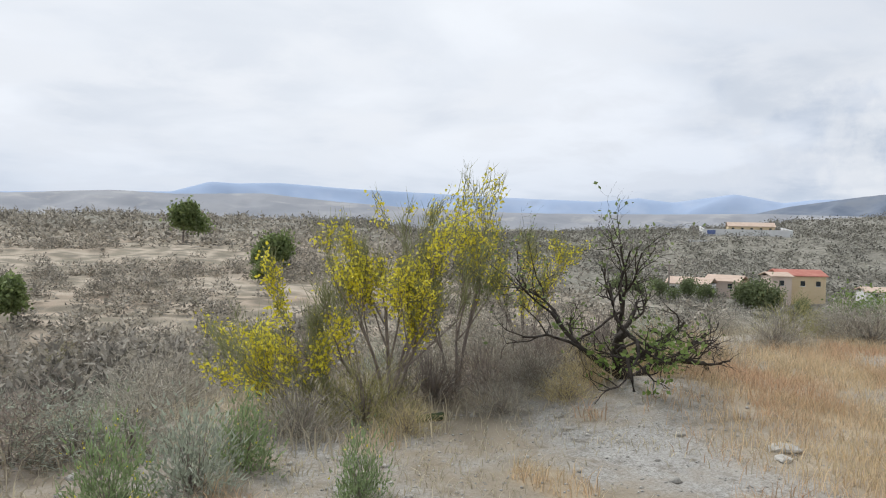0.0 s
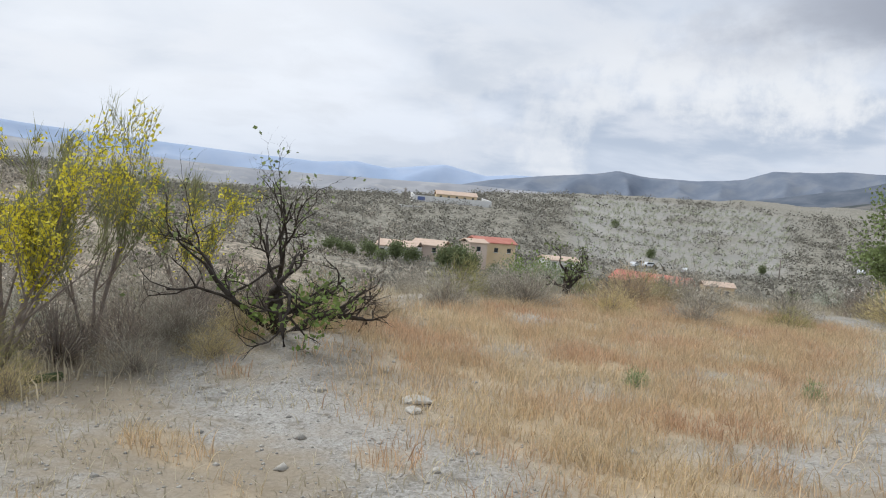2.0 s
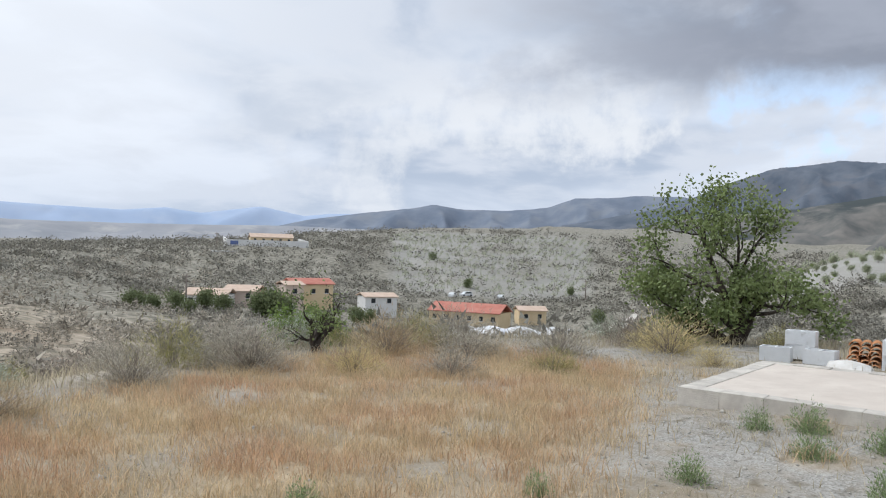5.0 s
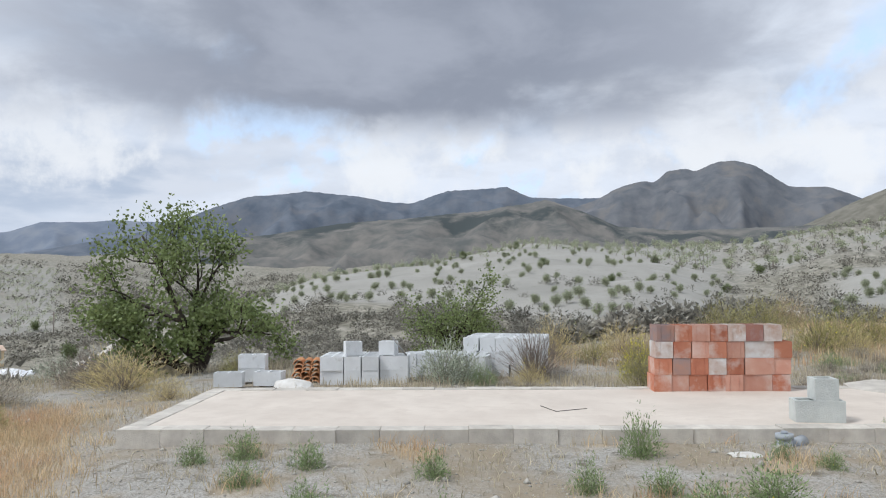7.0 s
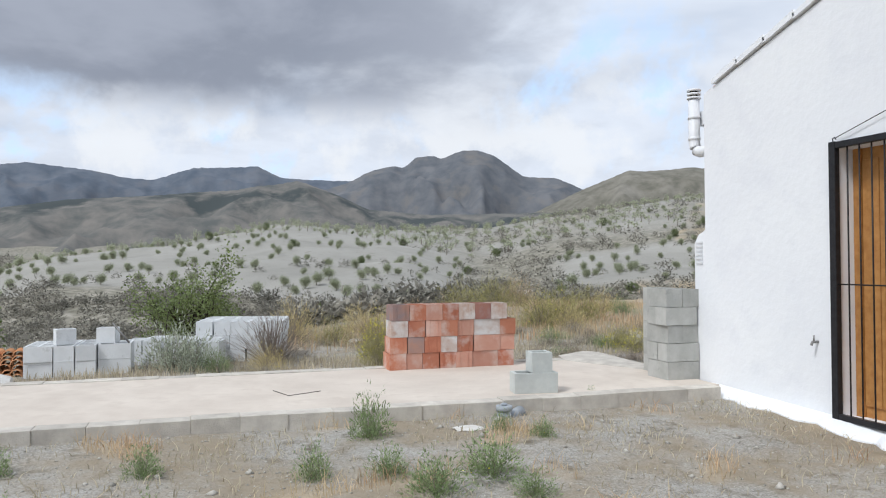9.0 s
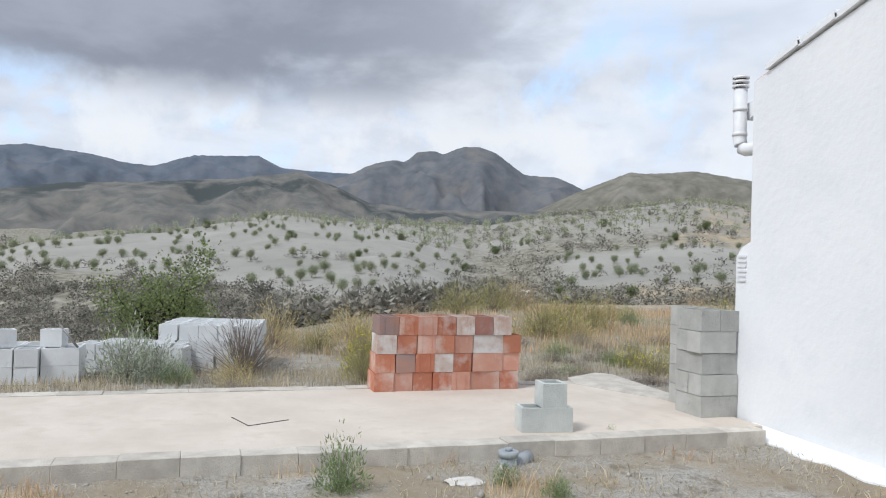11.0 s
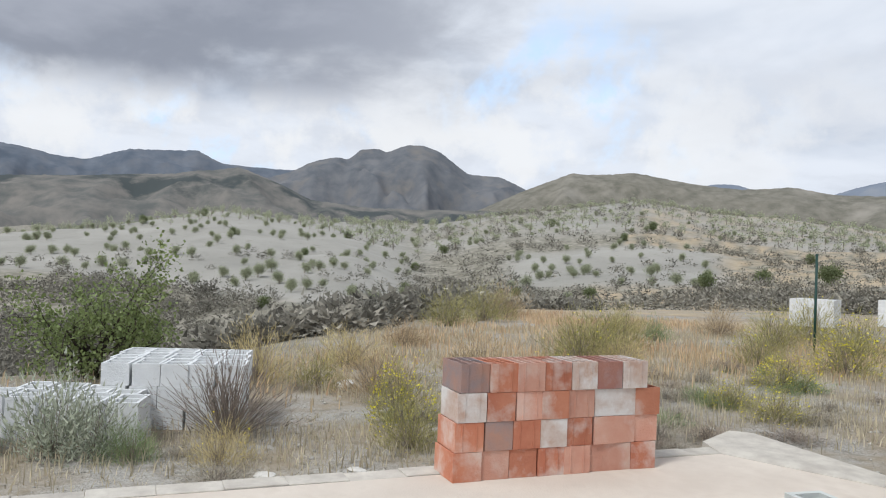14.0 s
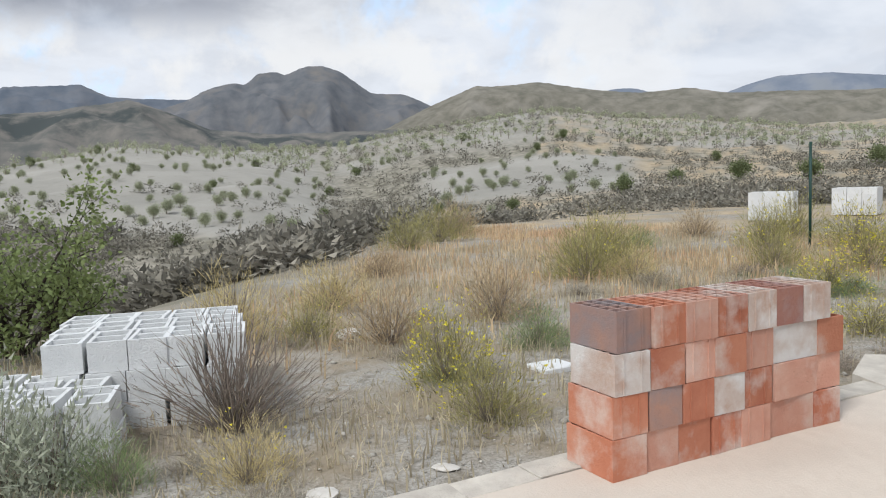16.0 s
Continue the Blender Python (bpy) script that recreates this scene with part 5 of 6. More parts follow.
# bare twisted tree at the lip with leafy shoots at its foot
tree(-8.74, 8.2, ground_z(-8.74, 8.2) - 0.06, "old twisted almost bare tree with dark branches", (((-0.72, 0.1, 0.66), 0.85, 0.062), ((0.75, -0.1, 0.6), 0.75, 0.042), ((-0.95, 0.2, 0.5), 1.0, 0.034), ((-0.3, 0.2, 0.95), 0.85, 0.034)), 4, 0.55, 0.60, 0.22, (5, 4, 4, 2), 26,
     extra=(("shoots", 6, 4, 0.06, 0.05, LEAF_LIME, lambda p: p[2] < 0.5 and abs(p[0]) < 0.45), ("leaves", 12, 2, 0.05, 0.04, LEAF_GREEN, lambda p: p[2] > 0.5)))
# dark small tree in the middle of the lip
tree(-1.8, 11.25, ground_z(-1.8, 11.25) - 0.05, "small dark gnarled tree with sparse twigs", (((0.1, 0, 1), 0.55, 0.06), ((-0.5, 0.1, 0.8), 0.6, 0.045), ((0.6, 0.2, 0.8), 0.55, 0.045)), 4, 0.5, 0.66, 0.25, (3, 3, 3, 2), 23,
     extra=(("leaves", 6, 3, 0.05, 0.05, LEAF_GREEN, lambda p: True),))
tree(5.0, 16.0, ground_z(5.0, 16.0) - 0.1, "small tree with thin pale green leaves", (((0.1, 0, 1), 0.9, 0.06), ((-0.5, 0.3, 0.9), 0.9, 0.05), ((0.5, -0.3, 0.9), 0.9, 0.05)), 4, 0.4, 0.68, 0.18, (3, 3, 2, 2), 31, leaf=(2, 0.08, 0.06, LEAF_GREEN))
tree(1.6, 15.6, ground_z(1.6, 15.6) - 0.1, "small leafy green tree on the slope", (((0.1, 0, 1), 0.8, 0.05), ((-0.4, 0.3, 0.9), 0.8, 0.05), ((0.4, -0.3, 0.9), 0.8, 0.05)), 3, 0.4, 0.7, 0.15, (4, 3, 3), 33, leaf=(8, 0.12, 0.07, LEAF_LIME))
# the broad green tree behind the white blocks
tree(5.7, 2.5, ground_z(5.7, 2.5) - 0.1, "bushy fresh green tree behind the white blocks", (((0.2, 0, 1), 0.9, 0.05), ((-0.5, 0.5, 0.9), 0.9, 0.05), ((0.2, -0.7, 0.8), 0.9, 0.05), ((-0.3, -0.2, 1), 1.0, 0.05)), 3, 0.5, 0.7, 0.15, (4, 3, 3), 41, leaf=(6, 0.10, 0.06, LEAF_GREEN), scale=0.85)


# broom bushes with yellow flower sprays
def broom(x, y, first, seed, label, flower_share=3):
    r = np.random.RandomState(seed)
    ob = new("broom_bush", None)
    ob.matrix_basis = pose(x, y, ground_z(x, y) - 0.05)
    limbs, tips = skeleton(r, (0, 0, 0), first, 3, 0.20, 0.58, 0.08, (4, 3, 3))
    V, F = join([tube(p, q, 5 if lv < 2 else 3) for p, q, lv in limbs])
    part("branches", np_mesh("branches", V, F, GREY_TWIG), None, ob, "thin grey-brown branches")
    f = np.array([t[0] for t in tips])
    n = len(f) * 3
    c = np.repeat(f, 3, 0) + r.normal(0, 0.03, (n, 3))
    d = np.repeat(np.array([t[1] for t in tips]), 3, 0) + r.normal(0, 0.35, (n, 3)) + np.array([0.12, 0, 0.25])
    d /= np.linalg.norm(d, axis=1)[:, None]
    s = np.cross(d, r.normal(0, 1, (n, 3)))
    s /= np.linalg.norm(s, axis=1)[:, None]
    V = np.stack([c - s * 0.0035, c + s * 0.0035, c + d * r.uniform(0.08, 0.2, n)[:, None]], 1).reshape(-1, 3)
    part("green_twigs", np_mesh("green_twigs", V, np.arange(3 * n).reshape(-1, 3), BROOM_STEM), None, ob, "fine green twigs")
    bunch = r.rand(len(tips)) < 0.0
    for i, (p, _) in enumerate(tips):
        bunch[i] = noise.noise(Vector(p) * 2.3 + Vector((seed, 0, 0))) > -0.06
    sel = [t for i, t in enumerate(tips) if bunch[i]]
    part("flowers", leaf_mesh(r, sel, flower_share + 2, 0.045, 0.034, FLOWER, "flowers"), None, ob, "bright yellow flowers").name = "blossom"
    return tagged(ob, label, "bush", "flowering brooms")


broom(-10.9, 8.5, (((-0.05, 0.1, 1), 0.92, 0.022), ((0.25, 0.1, 1), 0.95, 0.022), ((0.5, 0.0, 0.9), 0.98, 0.02), ((-0.35, 0.2, 0.85), 0.8, 0.02), ((0.1, -0.2, 1), 1.02, 0.018)), 3, "tall straggling broom bush covered in yellow flowers", 4)
broom(-10.95, 8.3, (((-0.9, 0.1, 0.40), 0.85, 0.018), ((-0.8, -0.2, 0.2), 0.8, 0.016), ((-0.6, 0.2, 0.6), 0.8, 0.016), ((-1, 0.1, 0.12), 0.85, 0.014)), 8, "low sprawling broom branches with yellow flowers", 5)
broom(-10.2, 8.8, (((0.1, 0.1, 1), 0.9, 0.018), ((0.4, 0.2, 1), 1.0, 0.018), ((-0.2, 0, 1), 0.85, 0.016)), 12, "greenish broom bush with few yellow flowers", 2)
broom(-9.0, 10.0, (((0.1, 0.1, 1), 0.9, 0.018), ((0.3, 0.2, 1), 0.85, 0.018), ((-0.3, 0, 1), 0.9, 0.016)), 15, "yellow-flowered broom behind the bare tree", 1)
broom(0.6, 15.4, (((0.1, 0.1, 1), 0.6, 0.018), ((0.4, 0.2, 1), 0.5, 0.018)), 19, "small yellow-flowered broom on the slope", 4)


# trees dotted over the far slopes
def small_tree(name, seed, mat, leaves, size, height, width, trunk_h):
    r = np.random.RandomState(seed)
    firsts = [((r.normal(0, 0.35), r.normal(0, 0.35), 1), height * 0.36, height * 0.016) for _ in range(3)]
    limbs, tips = skeleton(r, (0, 0, trunk_h), firsts, 2, 0.45, 0.7, 0.15, (3, 3))
    limbs.append(([np.array((0, 0, -0.3)), np.array((0.02, 0, trunk_h * 0.5)), np.array((0, 0, trunk_h))], [height * 0.04, height * 0.035, height * 0.03], 0))
    V, F = join([tube(p, q, 4) for p, q, lv in limbs])
    ob = new(name, None)
    part("trunk", np_mesh("trunk", V, F, GREY_TWIG), None, ob)
    part("crown", leaf_mesh(r, tips, leaves, width * 0.09, size, mat), None, ob)
    return ob


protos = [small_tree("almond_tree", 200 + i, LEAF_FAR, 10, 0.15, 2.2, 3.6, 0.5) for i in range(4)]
dark_proto = [small_tree("dark_tree", 300 + i, LEAF_OLIVE, 14, 0.22, 3.0, 4.4, 0.3) for i in range(2)]
green_proto = [small_tree("green_tree", 310 + i, LEAF_GREEN, 26, 0.30, 3.6, 3.6, 0.8) for i in range(2)]


def plant(proto, bearing, dist, scale, label, group, first=[]):
    x, y = OX + dist * math.sin(math.radians(bearing)), OY + dist * math.cos(math.radians(bearing))
    m = pose(x, y, ground_z(x, y) - 0.1, 0, 0, (bearing * 977) % 360)
    if proto in first:
        ob = copy_thing(proto, m @ Matrix.Diagonal((scale, scale, scale, 1)))
        ob.scale = (scale, scale, scale)
    else:
        first.append(proto)
        ob = proto
        ob.matrix_basis = m @ Matrix.Diagonal((scale, scale, scale, 1))
    return tagged(ob, label, "tree", group)


ra = random.Random(91)
n_alm = 0
for row in range(40):
    for k in range(60):
        if n_alm >= 290:
            break
        b, d = 74 + k * 1.25 + (row % 2) * 0.6 + ra.uniform(-0.35, 0.35), 74 + row * 7.5 + ra.uniform(-2.2, 2.2)
        x, y = OX + d * math.sin(math.radians(b)), OY + d * math.cos(math.radians(b))
        if float(pale_share(np.array([x]), np.array([y]))[0]) < 0.45 or ra.random() < 0.66:
            continue
        plant(protos[n_alm % 4], b, d, ra.uniform(0.45, 0.75), "young almond tree on bare pale soil", "almond orchard")
        n_alm += 1
for b, d, s in ((112.5, 78, 1.0), (108, 96, 0.8), (116, 88, 0.7), (121, 84, 0.8), (129, 92, 1.2), (133, 110, 1.3), (137, 100, 1.4), (141, 92, 1.3), (145, 105, 1.5), (148, 90, 1.5), (101, 132, 0.9), (96, 150, 1.0), (109, 140, 0.9), (124, 160, 1.1), (98, 70, 0.7),
                (136, 150, 1.2), (126, 190, 1.4), (119, 205, 1.3), (111, 180, 1.2), (104, 175, 1.2), (106, 55, 0.5), (90, 205, 1.4), (94, 225, 1.4)):
    plant(dark_proto[int(b) % 2], b, d, s * 0.62, "dark green bushy tree on the hillside", "dark trees on the hills")
for b, d, s in ((33.6, 150, 1.5), (35.0, 145, 1.3), (37.6, 142, 2.0), (38.6, 140, 2.1), (39.4, 144, 1.6), (41.2, 140, 1.1), (44.4, 142, 1.3), (45.4, 146, 1.2), (31.5, 146, 1.5), (30.0, 150, 1.3), (28.6, 147, 1.4), (53.0, 262, 1.4), (62.4, 172, 1.3), (38.2, 325, 1.2), (60.5, 250, 1.1), (50.3, 330, 1.4), (32.5, 140, 1.1)):
    plant(dark_proto[int(d) % 2], b, d, s, "dark green tree near the far houses", "dark trees near the houses")
# two round trees and a thicket on the left hillside
for x, y, s, i in ((-14.4, 82.0, 1.15, 0), (-7.3, 58.0, 0.85, 1), (-19.5, 33, 0.55, 0), (-22.5, 36, 0.6, 1), (-8.6, 52.0, 0.45, 0)):
    plant(green_proto[i], math.degrees(math.atan2(x - OX, y - OY)), math.hypot(x - OX, y - OY), s, "round leafy green tree on the scrub slope", "green trees on the slope")


# ---- far houses ----
def at_bearing(b, d):
    return OX + d * math.sin(math.radians(b)), OY + d * math.cos(math.radians(b))


def far_house(b, d, turn, w, dep, h, roof_h, wall, roof, label, windows=3, z=None, hip=False, flat=False):
    x, y = at_bearing(b, d)
    zz = ground_z(x, y) if z is None else z
    ob = new("far_house", None)
    ob.matrix_basis = pose(x, y, zz, 0, 0, -b + turn)
    part("wall", prism([(-dep / 2, -4), (dep / 2, -4), (dep / 2, h), (-dep / 2, h)], -w / 2, w / 2, "x"), wall, ob)
    e = 0.35
    if flat:
        part("roof", box(-w / 2 - 0.1, -dep / 2 - 0.1, h, w / 2 + 0.1, dep / 2 + 0.1, h + 0.35), roof, ob)
    else:
        part("roof", prism([(-dep / 2 - e, h - 0.1), (0, h + roof_h), (dep / 2 + e, h - 0.1), (dep / 2 + e, h + 0.08), (0, h + roof_h + 0.2), (-dep / 2 - e, h + 0.08)], -w / 2 - e, w / 2 + e, "x"), roof, ob)
    for i in range(windows):
        wx = -w / 2 + (i + 0.5) * w / windows
        win = part("window", box(wx - 0.45, -dep / 2 - 0.06, h * 0.4, wx + 0.45, -dep / 2 + 0.05, h * 0.4 + 1.0), DARK_GLASS, ob)
        part("sill", box(wx - 0.55, -dep / 2 - 0.12, h * 0.4 - 0.1, wx + 0.55, -dep / 2, h * 0.4), PLASTER_WHITE, win)
    return tagged(ob, label, "house", "houses in the valley")


def height_at(d, elev):
    return EYE + d * math.tan(math.radians(elev))


far_house(40.9, 172, 20, 9.2, 7, 3.4, 1.0, PLASTER_YELLOW, ROOF_RED, "yellow house with a red tiled roof", 3, height_at(172, -3.75))
far_house(39.6, 168, 20, 4.0, 6, 3.0, 0.6, PLASTER_PINK, ROOF_PALE, "pale wing of the yellow house", 1, height_at(168, -3.75))
far_house(34.0, 166, -15, 8.5, 8, 2.6, 1.1, PLASTER_WHITE, ROOF_PALE, "white house with a pale tiled roof", 3, height_at(166, -4.4))
far_house(36.4, 172, -15, 7.0, 8, 2.4, 1.0, PLASTER_PINK, ROOF_PALE, "pinkish house with a pale tiled roof", 2, height_at(172, -4.0))
far_house(46.0, 168, 15, 7.0, 7, 2.2, 0.6, PLASTER_WHITE, ROOF_PALE, "low grey-white house behind trees", 2, height_at(168, -4.2))
far_house(53.0, 176, -22, 17.0, 8, 3.0, 1.7, PLASTER_YELLOW, ROOF_RED, "long cream house with a red tiled roof", 6, height_at(176, -5.35))
far_house(57.5, 182, 14, 6.5, 5, 3.0, 0.8, PLASTER_YELLOW, ROOF_PALE, "cream annexe with arched openings", 2, height_at(182, -5.1))
far_house(35.6, 296, 8, 14.0, 7, 3.2, 0.3, PLASTER_WHITE, PLASTER_WHITE, "low white hillside house with dark windows", 3, height_at(296, -1.05), flat=True)
vx, vy = at_bearing(38.2, 312)
far_house(38.4, 325, 6, 17.0, 9, 2.6, 1.5, PLASTER_YELLOW, ROOF_PALE, "large cream villa with an orange tiled roof on a hilltop", 5, height_at(325, 0.2))
terrace_wall = new("garden_wall", None)
terrace_wall.matrix_basis = pose(vx, vy, height_at(312, 0.05), 0, 0, -38.2 + 6)
part("wall", box(-16, -0.3, -3, 16, 0.3, 2.2), PLASTER_WHITE, terrace_wall)
part("side_wall", prism([(0.3, -3), (24, -3), (24, 3.4), (0.3, 2.2)], 15.4, 16, "x"), PLASTER_WHITE, terrace_wall)
part("side_wall", prism([(0.3, -3), (24, -3), (24, 3.4), (0.3, 2.2)], -16, -15.4, "x"), PLASTER_WHITE, terrace_wall)
part("gate", box(-14.5, -0.4, 0.2, -11.5, -0.28, 1.7), range_material("blue_gate", (0.12, 0.17, 0.36), (0.16, 0.2, 0.4), 1, (0.2, 0.25, 0.4), 1, (0.5, 0.7)), terrace_wall, "blue gate")
tagged(terrace_wall, "long white garden wall round the hilltop villa", "garden wall")
# white plastic sheeting over a plot below the long house
gx, gy = at_bearing(55.8, 150)
r = np.random.RandomState(3)
us, vs_ = np.meshgrid(np.linspace(-12.0, 12.0, 30), np.linspace(-4, 4, 12))
zz = 0.5 + 0.9 * np.abs(np.sin(us * 0.55 + vs_ * 0.2)) + 0.35 * np.sin(vs_ * 1.2 + us) - 0.05 * vs_ ** 2
ix = np.arange(360).reshape(12, 30)
q = np.stack([ix[:-1, :-1], ix[:-1, 1:], ix[1:, 1:], ix[1:, :-1]], -1).reshape(-1, 4)
sheet = part("plastic_sheeting", np_mesh("plastic_sheeting", np.stack([us, vs_, zz], -1).reshape(-1, 3), q, TARP), m=pose(gx, gy, height_at(150, -6.0), 0, 0, -55.8))
mod = sheet.modifiers.new("thickness", "SOLIDIFY")
mod.thickness = 0.6
tagged(sheet, "rumpled white plastic sheeting covering a plot", "plastic sheeting")


def car(b, d, turn, label):
    x, y = at_bearing(b, d)
    ob = new("car", None)
    ob.matrix_basis = pose(x, y, ground_z(x, y) + 0.3, 0, 0, turn)
    part("body", prism([(-2.0, 0.25), (2.0, 0.25), (2.05, 0.7), (1.2, 0.85), (0.7, 1.4), (-1.3, 1.42), (-1.9, 0.9)], -0.8, 0.8), CAR_WHITE, ob)
    part("window", prism([(1.0, 0.9), (0.62, 1.33), (-1.2, 1.35), (-1.6, 0.95)], -0.82, 0.82), DARK_GLASS, ob)
    for wx in (-1.25, 1.3):
        for wy in (-0.72, 0.72):
            part("wheel", tube_bm([(wx, wy - 0.1, 0.31), (wx, wy + 0.1, 0.31)], 0.31, 12), TYRE, ob)
    return tagged(ob, label, "car", "parked cars in the valley")


for b, d, t_ in ((51.8, 236, 20), (52.8, 238, 160), (55.4, 240, 25), (66.6, 262, 10)):
    car(b, d, t_, "white car parked on the valley track")
# wooden utility poles by the houses
for b, d in ((32.3, 150), (34.6, 305), (61.6, 235)):
    x, y = at_bearing(b, d)
    zz = ground_z(x, y)
    pole = part("utility_pole", tube_bm([(x, y, zz - 1), (x, y, zz + 6.5)], 0.16, 6), GREY_TWIG)
    part("crossarm", box(x - 0.9, y - 0.08, zz + 5.8, x + 0.9, y + 0.08, zz + 6.0), GREY_TWIG, pole)
    tagged(pole, "grey utility pole with a crossarm", "utility pole", "utility poles")


# pale dirt track up the valley and paths
def track(points, width, label):
    V, F = [], []
    pts = []
    for (b0, d0), (b1, d1) in zip(points[:-1], points[1:]):
        for t in np.linspace(0, 1, 24, endpoint=False):
            pts.append(at_bearing(b0 + (b1 - b0) * t, d0 + (d1 - d0) * t))
    for i, (x, y) in enumerate(pts):
        ax, ay = pts[max(i - 1, 0)]
        bx, by = pts[min(i + 1, len(pts) - 1)]
        nx, ny = -(by - ay), bx - ax
        n_ = math.hypot(nx, ny) + 1e-9
        for k in (-1, 0, 1):
            px, py = x + nx / n_ * width * k / 2, y + ny / n_ * width * k / 2
            V.append((px, py, ground_z(px, py) + 0.12))
    for i in range(len(pts) - 1):
        for k in range(2):
            F.append((i * 3 + k, i * 3 + k + 1, i * 3 + 4 + k, i * 3 + 3 + k))
    ob = part("road", np_mesh("road", V, F, TRACK))
    return tagged(ob, label, "dirt track", kind="structure")


TRACK = material("pale_track", (0.50, 0.46, 0.40), (0.60, 0.56, 0.50), 0.4, 0.95, space="Position")
track(((60.6, 128), (62.5, 150), (64.7, 180), (67.2, 230), (68, 262)), 1.9, "pale dirt track climbing the valley")
track(((115.6, 50), (113.8, 60), (114.2, 72), (112.4, 85), (113.6, 98), (110.5, 112)), 1.0, "narrow pale footpath winding up the gully")


# ---- scrub, grass and gravel as stuff ----
def scatter(tV, tF, P, S, H, A):
    """Copies of a template at places P, with widths S, heights H and turns A."""
    c, s = np.cos(A)[:, None], np.sin(A)[:, None]
    x, y, z = tV[None, :, 0] * S[:, None], tV[None, :, 1] * S[:, None], tV[None, :, 2] * H[:, None]
    V = np.stack([x * c - y * s + P[:, 0:1], x * s + y * c + P[:, 1:2], z + P[:, 2:3]], -1).reshape(-1, 3)
    F = (tF[None] + (np.arange(len(P)) * len(tV))[:, None, None]).reshape(-1, tF.shape[1])
    return V, F


r = np.random.RandomState(55)


def scrub_field(n, b0, b1, d0, d1, size, density, label, seed, tris=46, leaf=0.3, mat=None):
    r = np.random.RandomState(seed)
    b = r.uniform(b0, b1, n)
    d = np.exp(r.uniform(math.log(d0), math.log(d1), n))
    x, y = OX + d * np.sin(np.radians(b)), OY + d * np.cos(np.radians(b))
    keep = (lip_distance(x, y) > 1.0) | (d > 45)
    p = pale_share(x, y)
    keep &= r.rand(n) > p * 0.90
    keep &= r.rand(n) < np.clip(density + 0.7 * wave(x, y, 26, seed), 0.12, 1)
    x, y, d = x[keep], y[keep], d[keep]
    z = land(x, y)
    parts = []
    for v in range(3):
        tV, tF = blades(np.random.RandomState(seed + v), tris, 0.5, 1.0, leaf, leaf * 0.5, hollow=0.5)
        sel = np.arange(len(x)) % 3 == v
        m_ = sel.sum()
        S = size * r.uniform(0.55, 1.4, m_) * (1 + 0.004 * d[sel])
        parts.append(scatter(tV, tF, np.stack([x[sel], y[sel], z[sel] - 0.05], -1), S, S * r.uniform(0.45, 0.75, m_), r.uniform(0, 6.28, m_)))
    V, F = join(parts)
    ob = part("scrub", np_mesh("scrub", V, F, mat or SCRUB_FAR))
    return tagged(ob, label, "scrub", kind="stuff")


scrub_field(3600, -42, 34, 14, 75, 0.95, 0.45, "grey-brown scrub over the near hillside", 61, 130, 0.17, SCRUB_PALE)
scrub_field(3600, -30, 36, 70, 300, 1.3, 0.7, "grey-brown scrub over the far hillside", 62, 22, mat=SCRUB_PALE)
scrub_field(5200, 30, 80, 16, 210, 0.95, 0.55, "scrub down the valley side", 63, 60, 0.24)
scrub_field(6500, 70, 112, 20, 125, 0.95, 0.85, "dense grey scrub on the gully slope", 64, 70, 0.22)
scrub_field(6500, 104, 150, 38, 340, 1.0, 0.6, "scattered grey-green scrub over the marl hills", 65, 40, 0.26)
scrub_field(9500, 6, 78, 190, 520, 1.5, 0.72, "scrub over the badland hills", 66, 18)


def orchard_rows(label, seed, b0, b1, d0, d1, step, size, turn):
    """Far rows of small trees, too many to count."""
    r = np.random.RandomState(seed)
    cx, cy = at_bearing((b0 + b1) / 2, (d0 + d1) / 2)
    g = np.arange(-260, 260, step)
    U, W = np.meshgrid(g, g * 0.7)
    c, s_ = math.cos(math.radians(turn)), math.sin(math.radians(turn))
    x, y = (cx + U * c - W * s_).ravel(), (cy + U * s_ + W * c).ravel()
    x, y = x + r.normal(0, step * 0.09, len(x)), y + r.normal(0, step * 0.09, len(y))
    a, d = polar(x, y)
    keep = (a > b0) & (a < b1) & (d > d0) & (d < d1) & (pale_share(x, y) > 0.4) & (r.rand(len(x)) < 0.8)
    x, y = x[keep], y[keep]
    tV, tF = blades(np.random.RandomState(seed), 60, 0.5, 0.7, 0.14, 0.12, out=0.3, up=0.0, hollow=0.2)
    tV = tV + np.array([0, 0, 0.35])
    kV, kF = tube([(0, 0, -0.3), (0.02, 0, 0.3), (0, 0.02, 0.6)], [0.05, 0.04, 0.03], 3)
    S = size * r.uniform(0.6, 1.25, len(x))
    P, A = np.stack([x, y, land(x, y)], -1), r.uniform(0, 6.28, len(x))
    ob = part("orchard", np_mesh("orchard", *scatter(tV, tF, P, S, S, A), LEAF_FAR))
    tagged(ob, label, "orchard", kind="stuff")
    part("trunks", np_mesh("trunks", *scatter(kV, kF, P, S, S, A), GREY_TWIG), None, ob)


orchard_rows("young trees in rows on the far pale hillside", 301, 45, 63, 225, 470, 5.5, 1.9, 24)
orchard_rows("almond trees in rows over the upper marl hill", 302, 104, 150, 165, 380, 7.0, 2.3, -20)
orchard_rows("almond trees in rows behind the orchard crest", 303, 74, 108, 190, 300, 7.5, 2.2, 10)


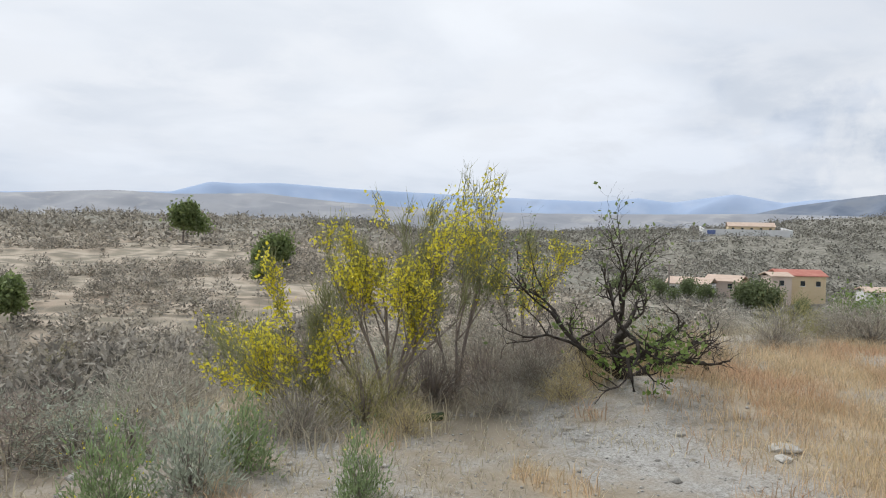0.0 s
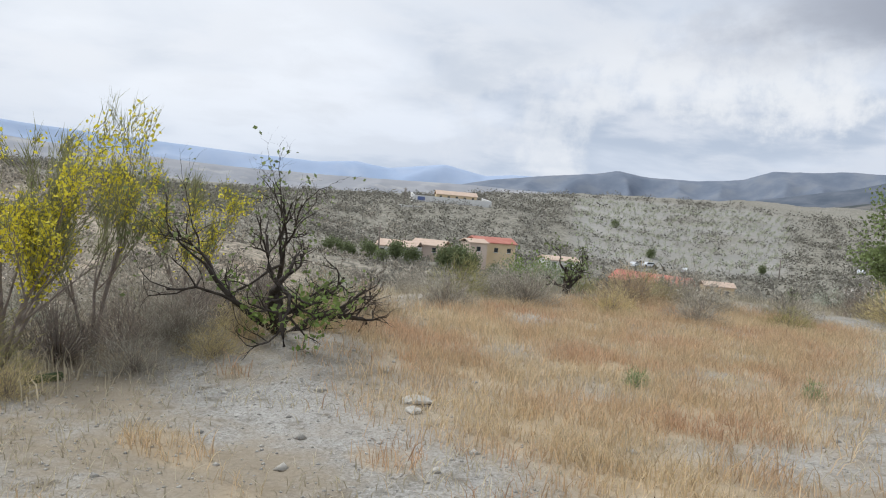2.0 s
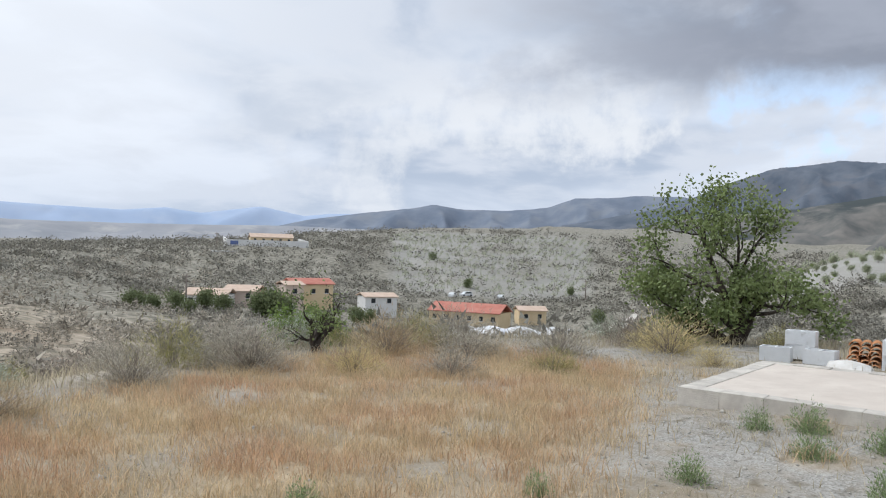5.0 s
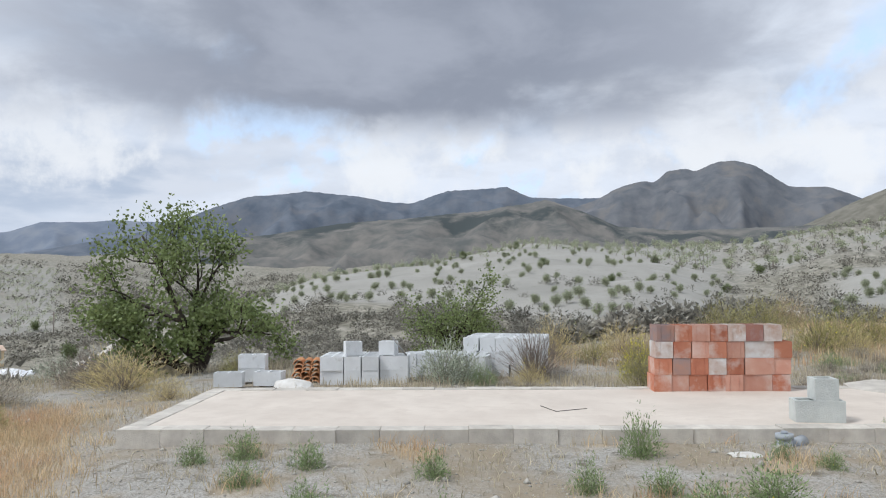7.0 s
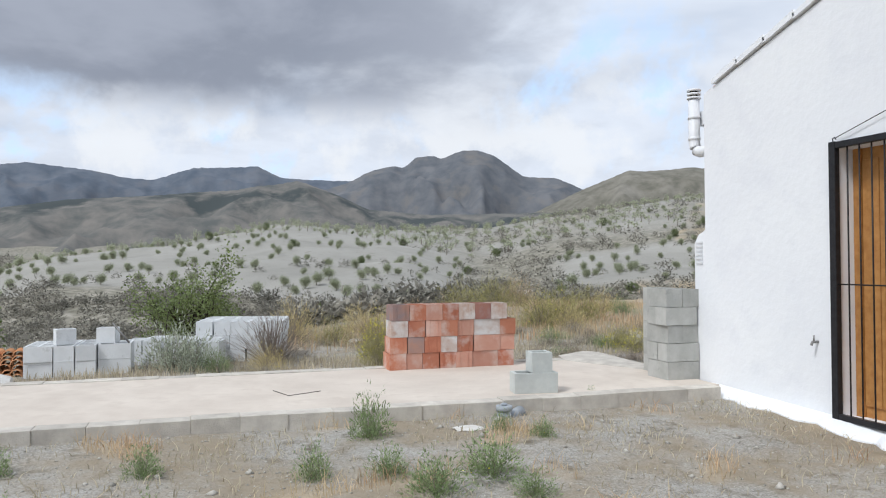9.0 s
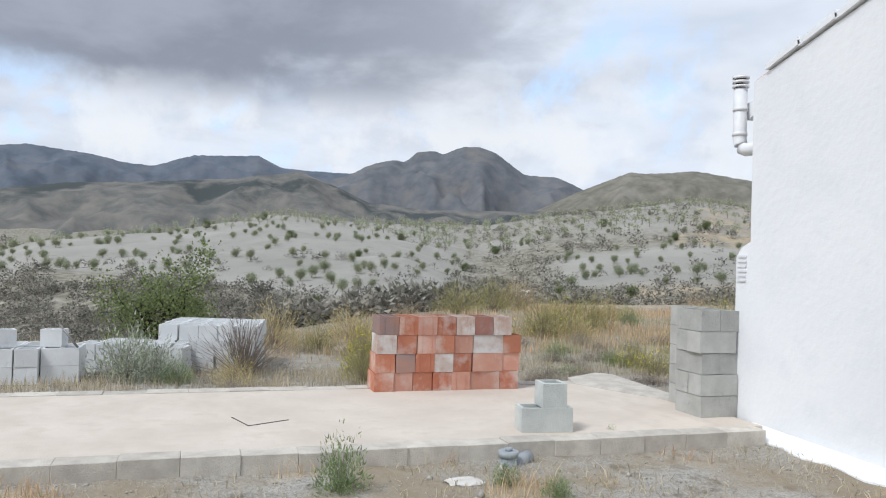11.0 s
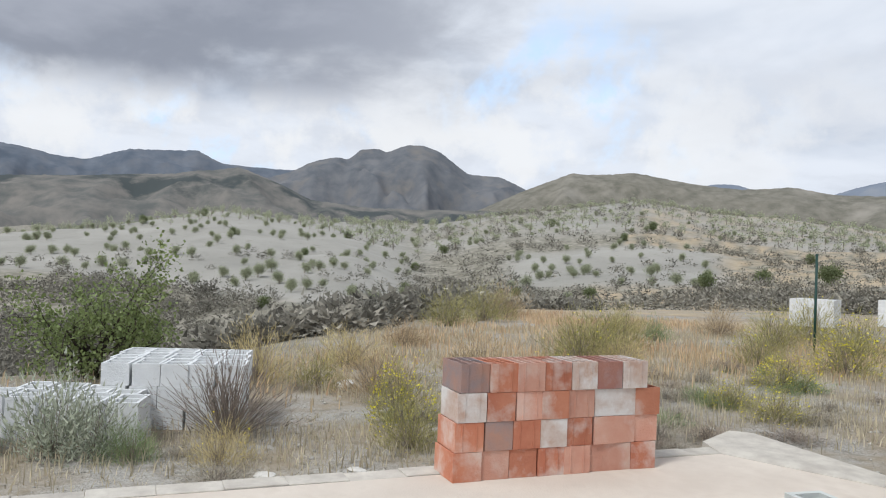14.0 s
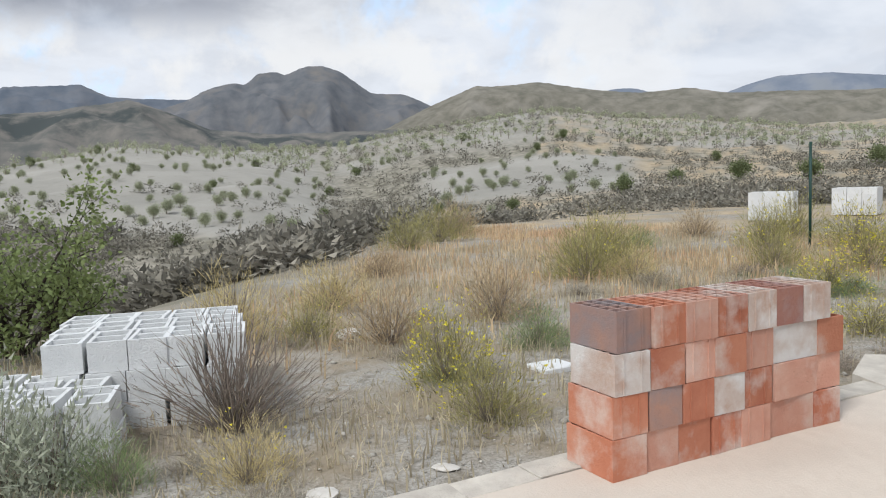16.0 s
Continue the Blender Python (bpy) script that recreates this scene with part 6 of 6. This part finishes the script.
def grass_field(n, x0, x1, y0, y1, share, mat, h, label, seed, lean=0.35, w=0.0045):
    r = np.random.RandomState(seed)
    x, y = r.uniform(x0, x1, n), r.uniform(y0, y1, n)
    keep = r.rand(n) < share(x, y)
    keep &= ~((x > SX0 - 0.04) & (x < SX1 + 0.04) & (y < SY1 + 0.04) & (y > SY0 - 0.2)) & ~((x < HX + 0.15) & (y < HY + 0.12))
    x, y = x[keep], y[keep]
    z = land(x, y) - 0.01
    m_ = len(x)
    H = h * r.uniform(0.45, 1.35, m_)
    a, b = r.uniform(0, 6.28, m_), r.uniform(0, 6.28, m_)
    W = w * r.uniform(0.7, 1.5, m_)
    L = lean * r.uniform(0.1, 1.2, m_) * H
    c = np.stack([x, y, z], -1)
    s = np.stack([np.cos(a) * W, np.sin(a) * W, 0 * W], -1)
    t = np.stack([np.cos(b) * L, np.sin(b) * L, H], -1)
    midp = np.stack([np.cos(b) * L * 0.3, np.sin(b) * L * 0.3, H * 0.6], -1)
    V = np.stack([c - s, c + s, c + midp + s * 0.9, c + t, c + midp - s * 0.9], 1).reshape(-1, 3)
    i = (np.arange(m_) * 5)[:, None]
    F = np.vstack([i + np.array([[0, 1, 2]]), i + np.array([[0, 2, 4]]), i + np.array([[4, 2, 3]])])
    ob = part("grass", np_mesh("grass", V, F, mat))
    return tagged(ob, label, "grass", kind="stuff")


def sparse(x, y):
    return np.clip(0.22 + 0.30 * wave(x, y, 2.5, 71) + 0.25 * smooth((-9.0 - x) / 3), 0.02, 0.7) * smooth((-lip_distance(x, y) + 1.5) / 1.5)


grass_field(420000, -13, 1, -2.6, 11.4, lambda x, y: straw_share(x, y) * np.clip(0.65 + 0.6 * wave(x, y, 0.8, 74), 0.1, 1), GRASS, 0.125, "golden-tan dry grass covering the terrace", 81, lean=0.9, w=0.0026)
grass_field(50000, 3, 20, -13, 3.5, lambda x, y: straw_share(x, y) * 0.9 + 0.1 * sparse(x, y), GRASS, 0.20, "orange dry grass behind the slab", 82, w=0.007)
grass_field(170000, -16, 3, -3, 10, sparse, GRASS_PALE, 0.065, "sparse pale dry grass in gravel", 83, lean=1.2, w=0.003)
grass_field(95000, 0.4, 12, -12, 6, lambda x, y: np.clip(0.3 + 0.4 * wave(x, y, 3, 72), 0, 0.8) * smooth((-lip_distance(x, y) + 1.5) / 1.5), GRASS_PALE, 0.13, "sparse dry grass and herbs behind the slab", 84)


def lip_band(x, y):
    d = lip_distance(x, y)
    return smooth((d + 1.2) / 0.8) * (1 - smooth((d - 1.2) / 1.5)) * np.clip(0.5 + 0.6 * wave(x, y, 1.7, 73), 0, 1)


grass_field(42000, -18, 6, 4, 13, lip_band, GRASS_PALE, 0.17, "long pale grass along the terrace lip", 85, lean=0.8)
grass_field(90000, -26, 2, 7, 28, lambda x, y: smooth((lip_distance(x, y) - 0.5) / 1.5) * np.clip(0.5 + 0.7 * wave(x, y, 3.1, 75), 0, 1), GRASS_PALE, 0.15, "thin brown grass between the slope shrubs", 86, lean=1.0, w=0.006)
for k, (n, smin, smax, label) in enumerate(((26000, 0.005, 0.016, "loose grey gravel"), (900, 0.02, 0.05, "scattered grey stones"))):
    rg = np.random.RandomState(90 + k)
    x, y = rg.uniform(-14, 6, n), rg.uniform(-6, 9.5, n)
    keep = (lip_distance(x, y) < 0.5) & (rg.rand(n) > straw_share(x, y) * 0.9) & ~((x > SX0 - 0.05) & (x < SX1 + 0.05) & (y < SY1 + 0.05) & (y > SY0 - 0.2)) & ~((x < HX + 0.2) & (y < HY + 0.2))
    x, y = x[keep], y[keep]
    tV = np.array([(0.5, 0, 0.1), (0, 0.45, 0), (-0.5, 0.05, 0.08), (0.05, -0.5, 0), (0.1, 0.05, 0.5), (0, 0, -0.3)], dtype=float)
    tF = np.array([(0, 1, 4), (1, 2, 4), (2, 3, 4), (3, 0, 4), (1, 0, 5), (2, 1, 5), (3, 2, 5), (0, 3, 5)])
    S = rg.uniform(smin, smax, len(x)) * 2
    V, F = scatter(tV, tF, np.stack([x, y, land(x, y)], -1), S, S * rg.uniform(0.5, 0.9, len(x)), rg.uniform(0, 6.28, len(x)))
    tagged(part("gravel", np_mesh("gravel", V, F, STONE)), label + " on the terrace", "gravel", kind="stuff")
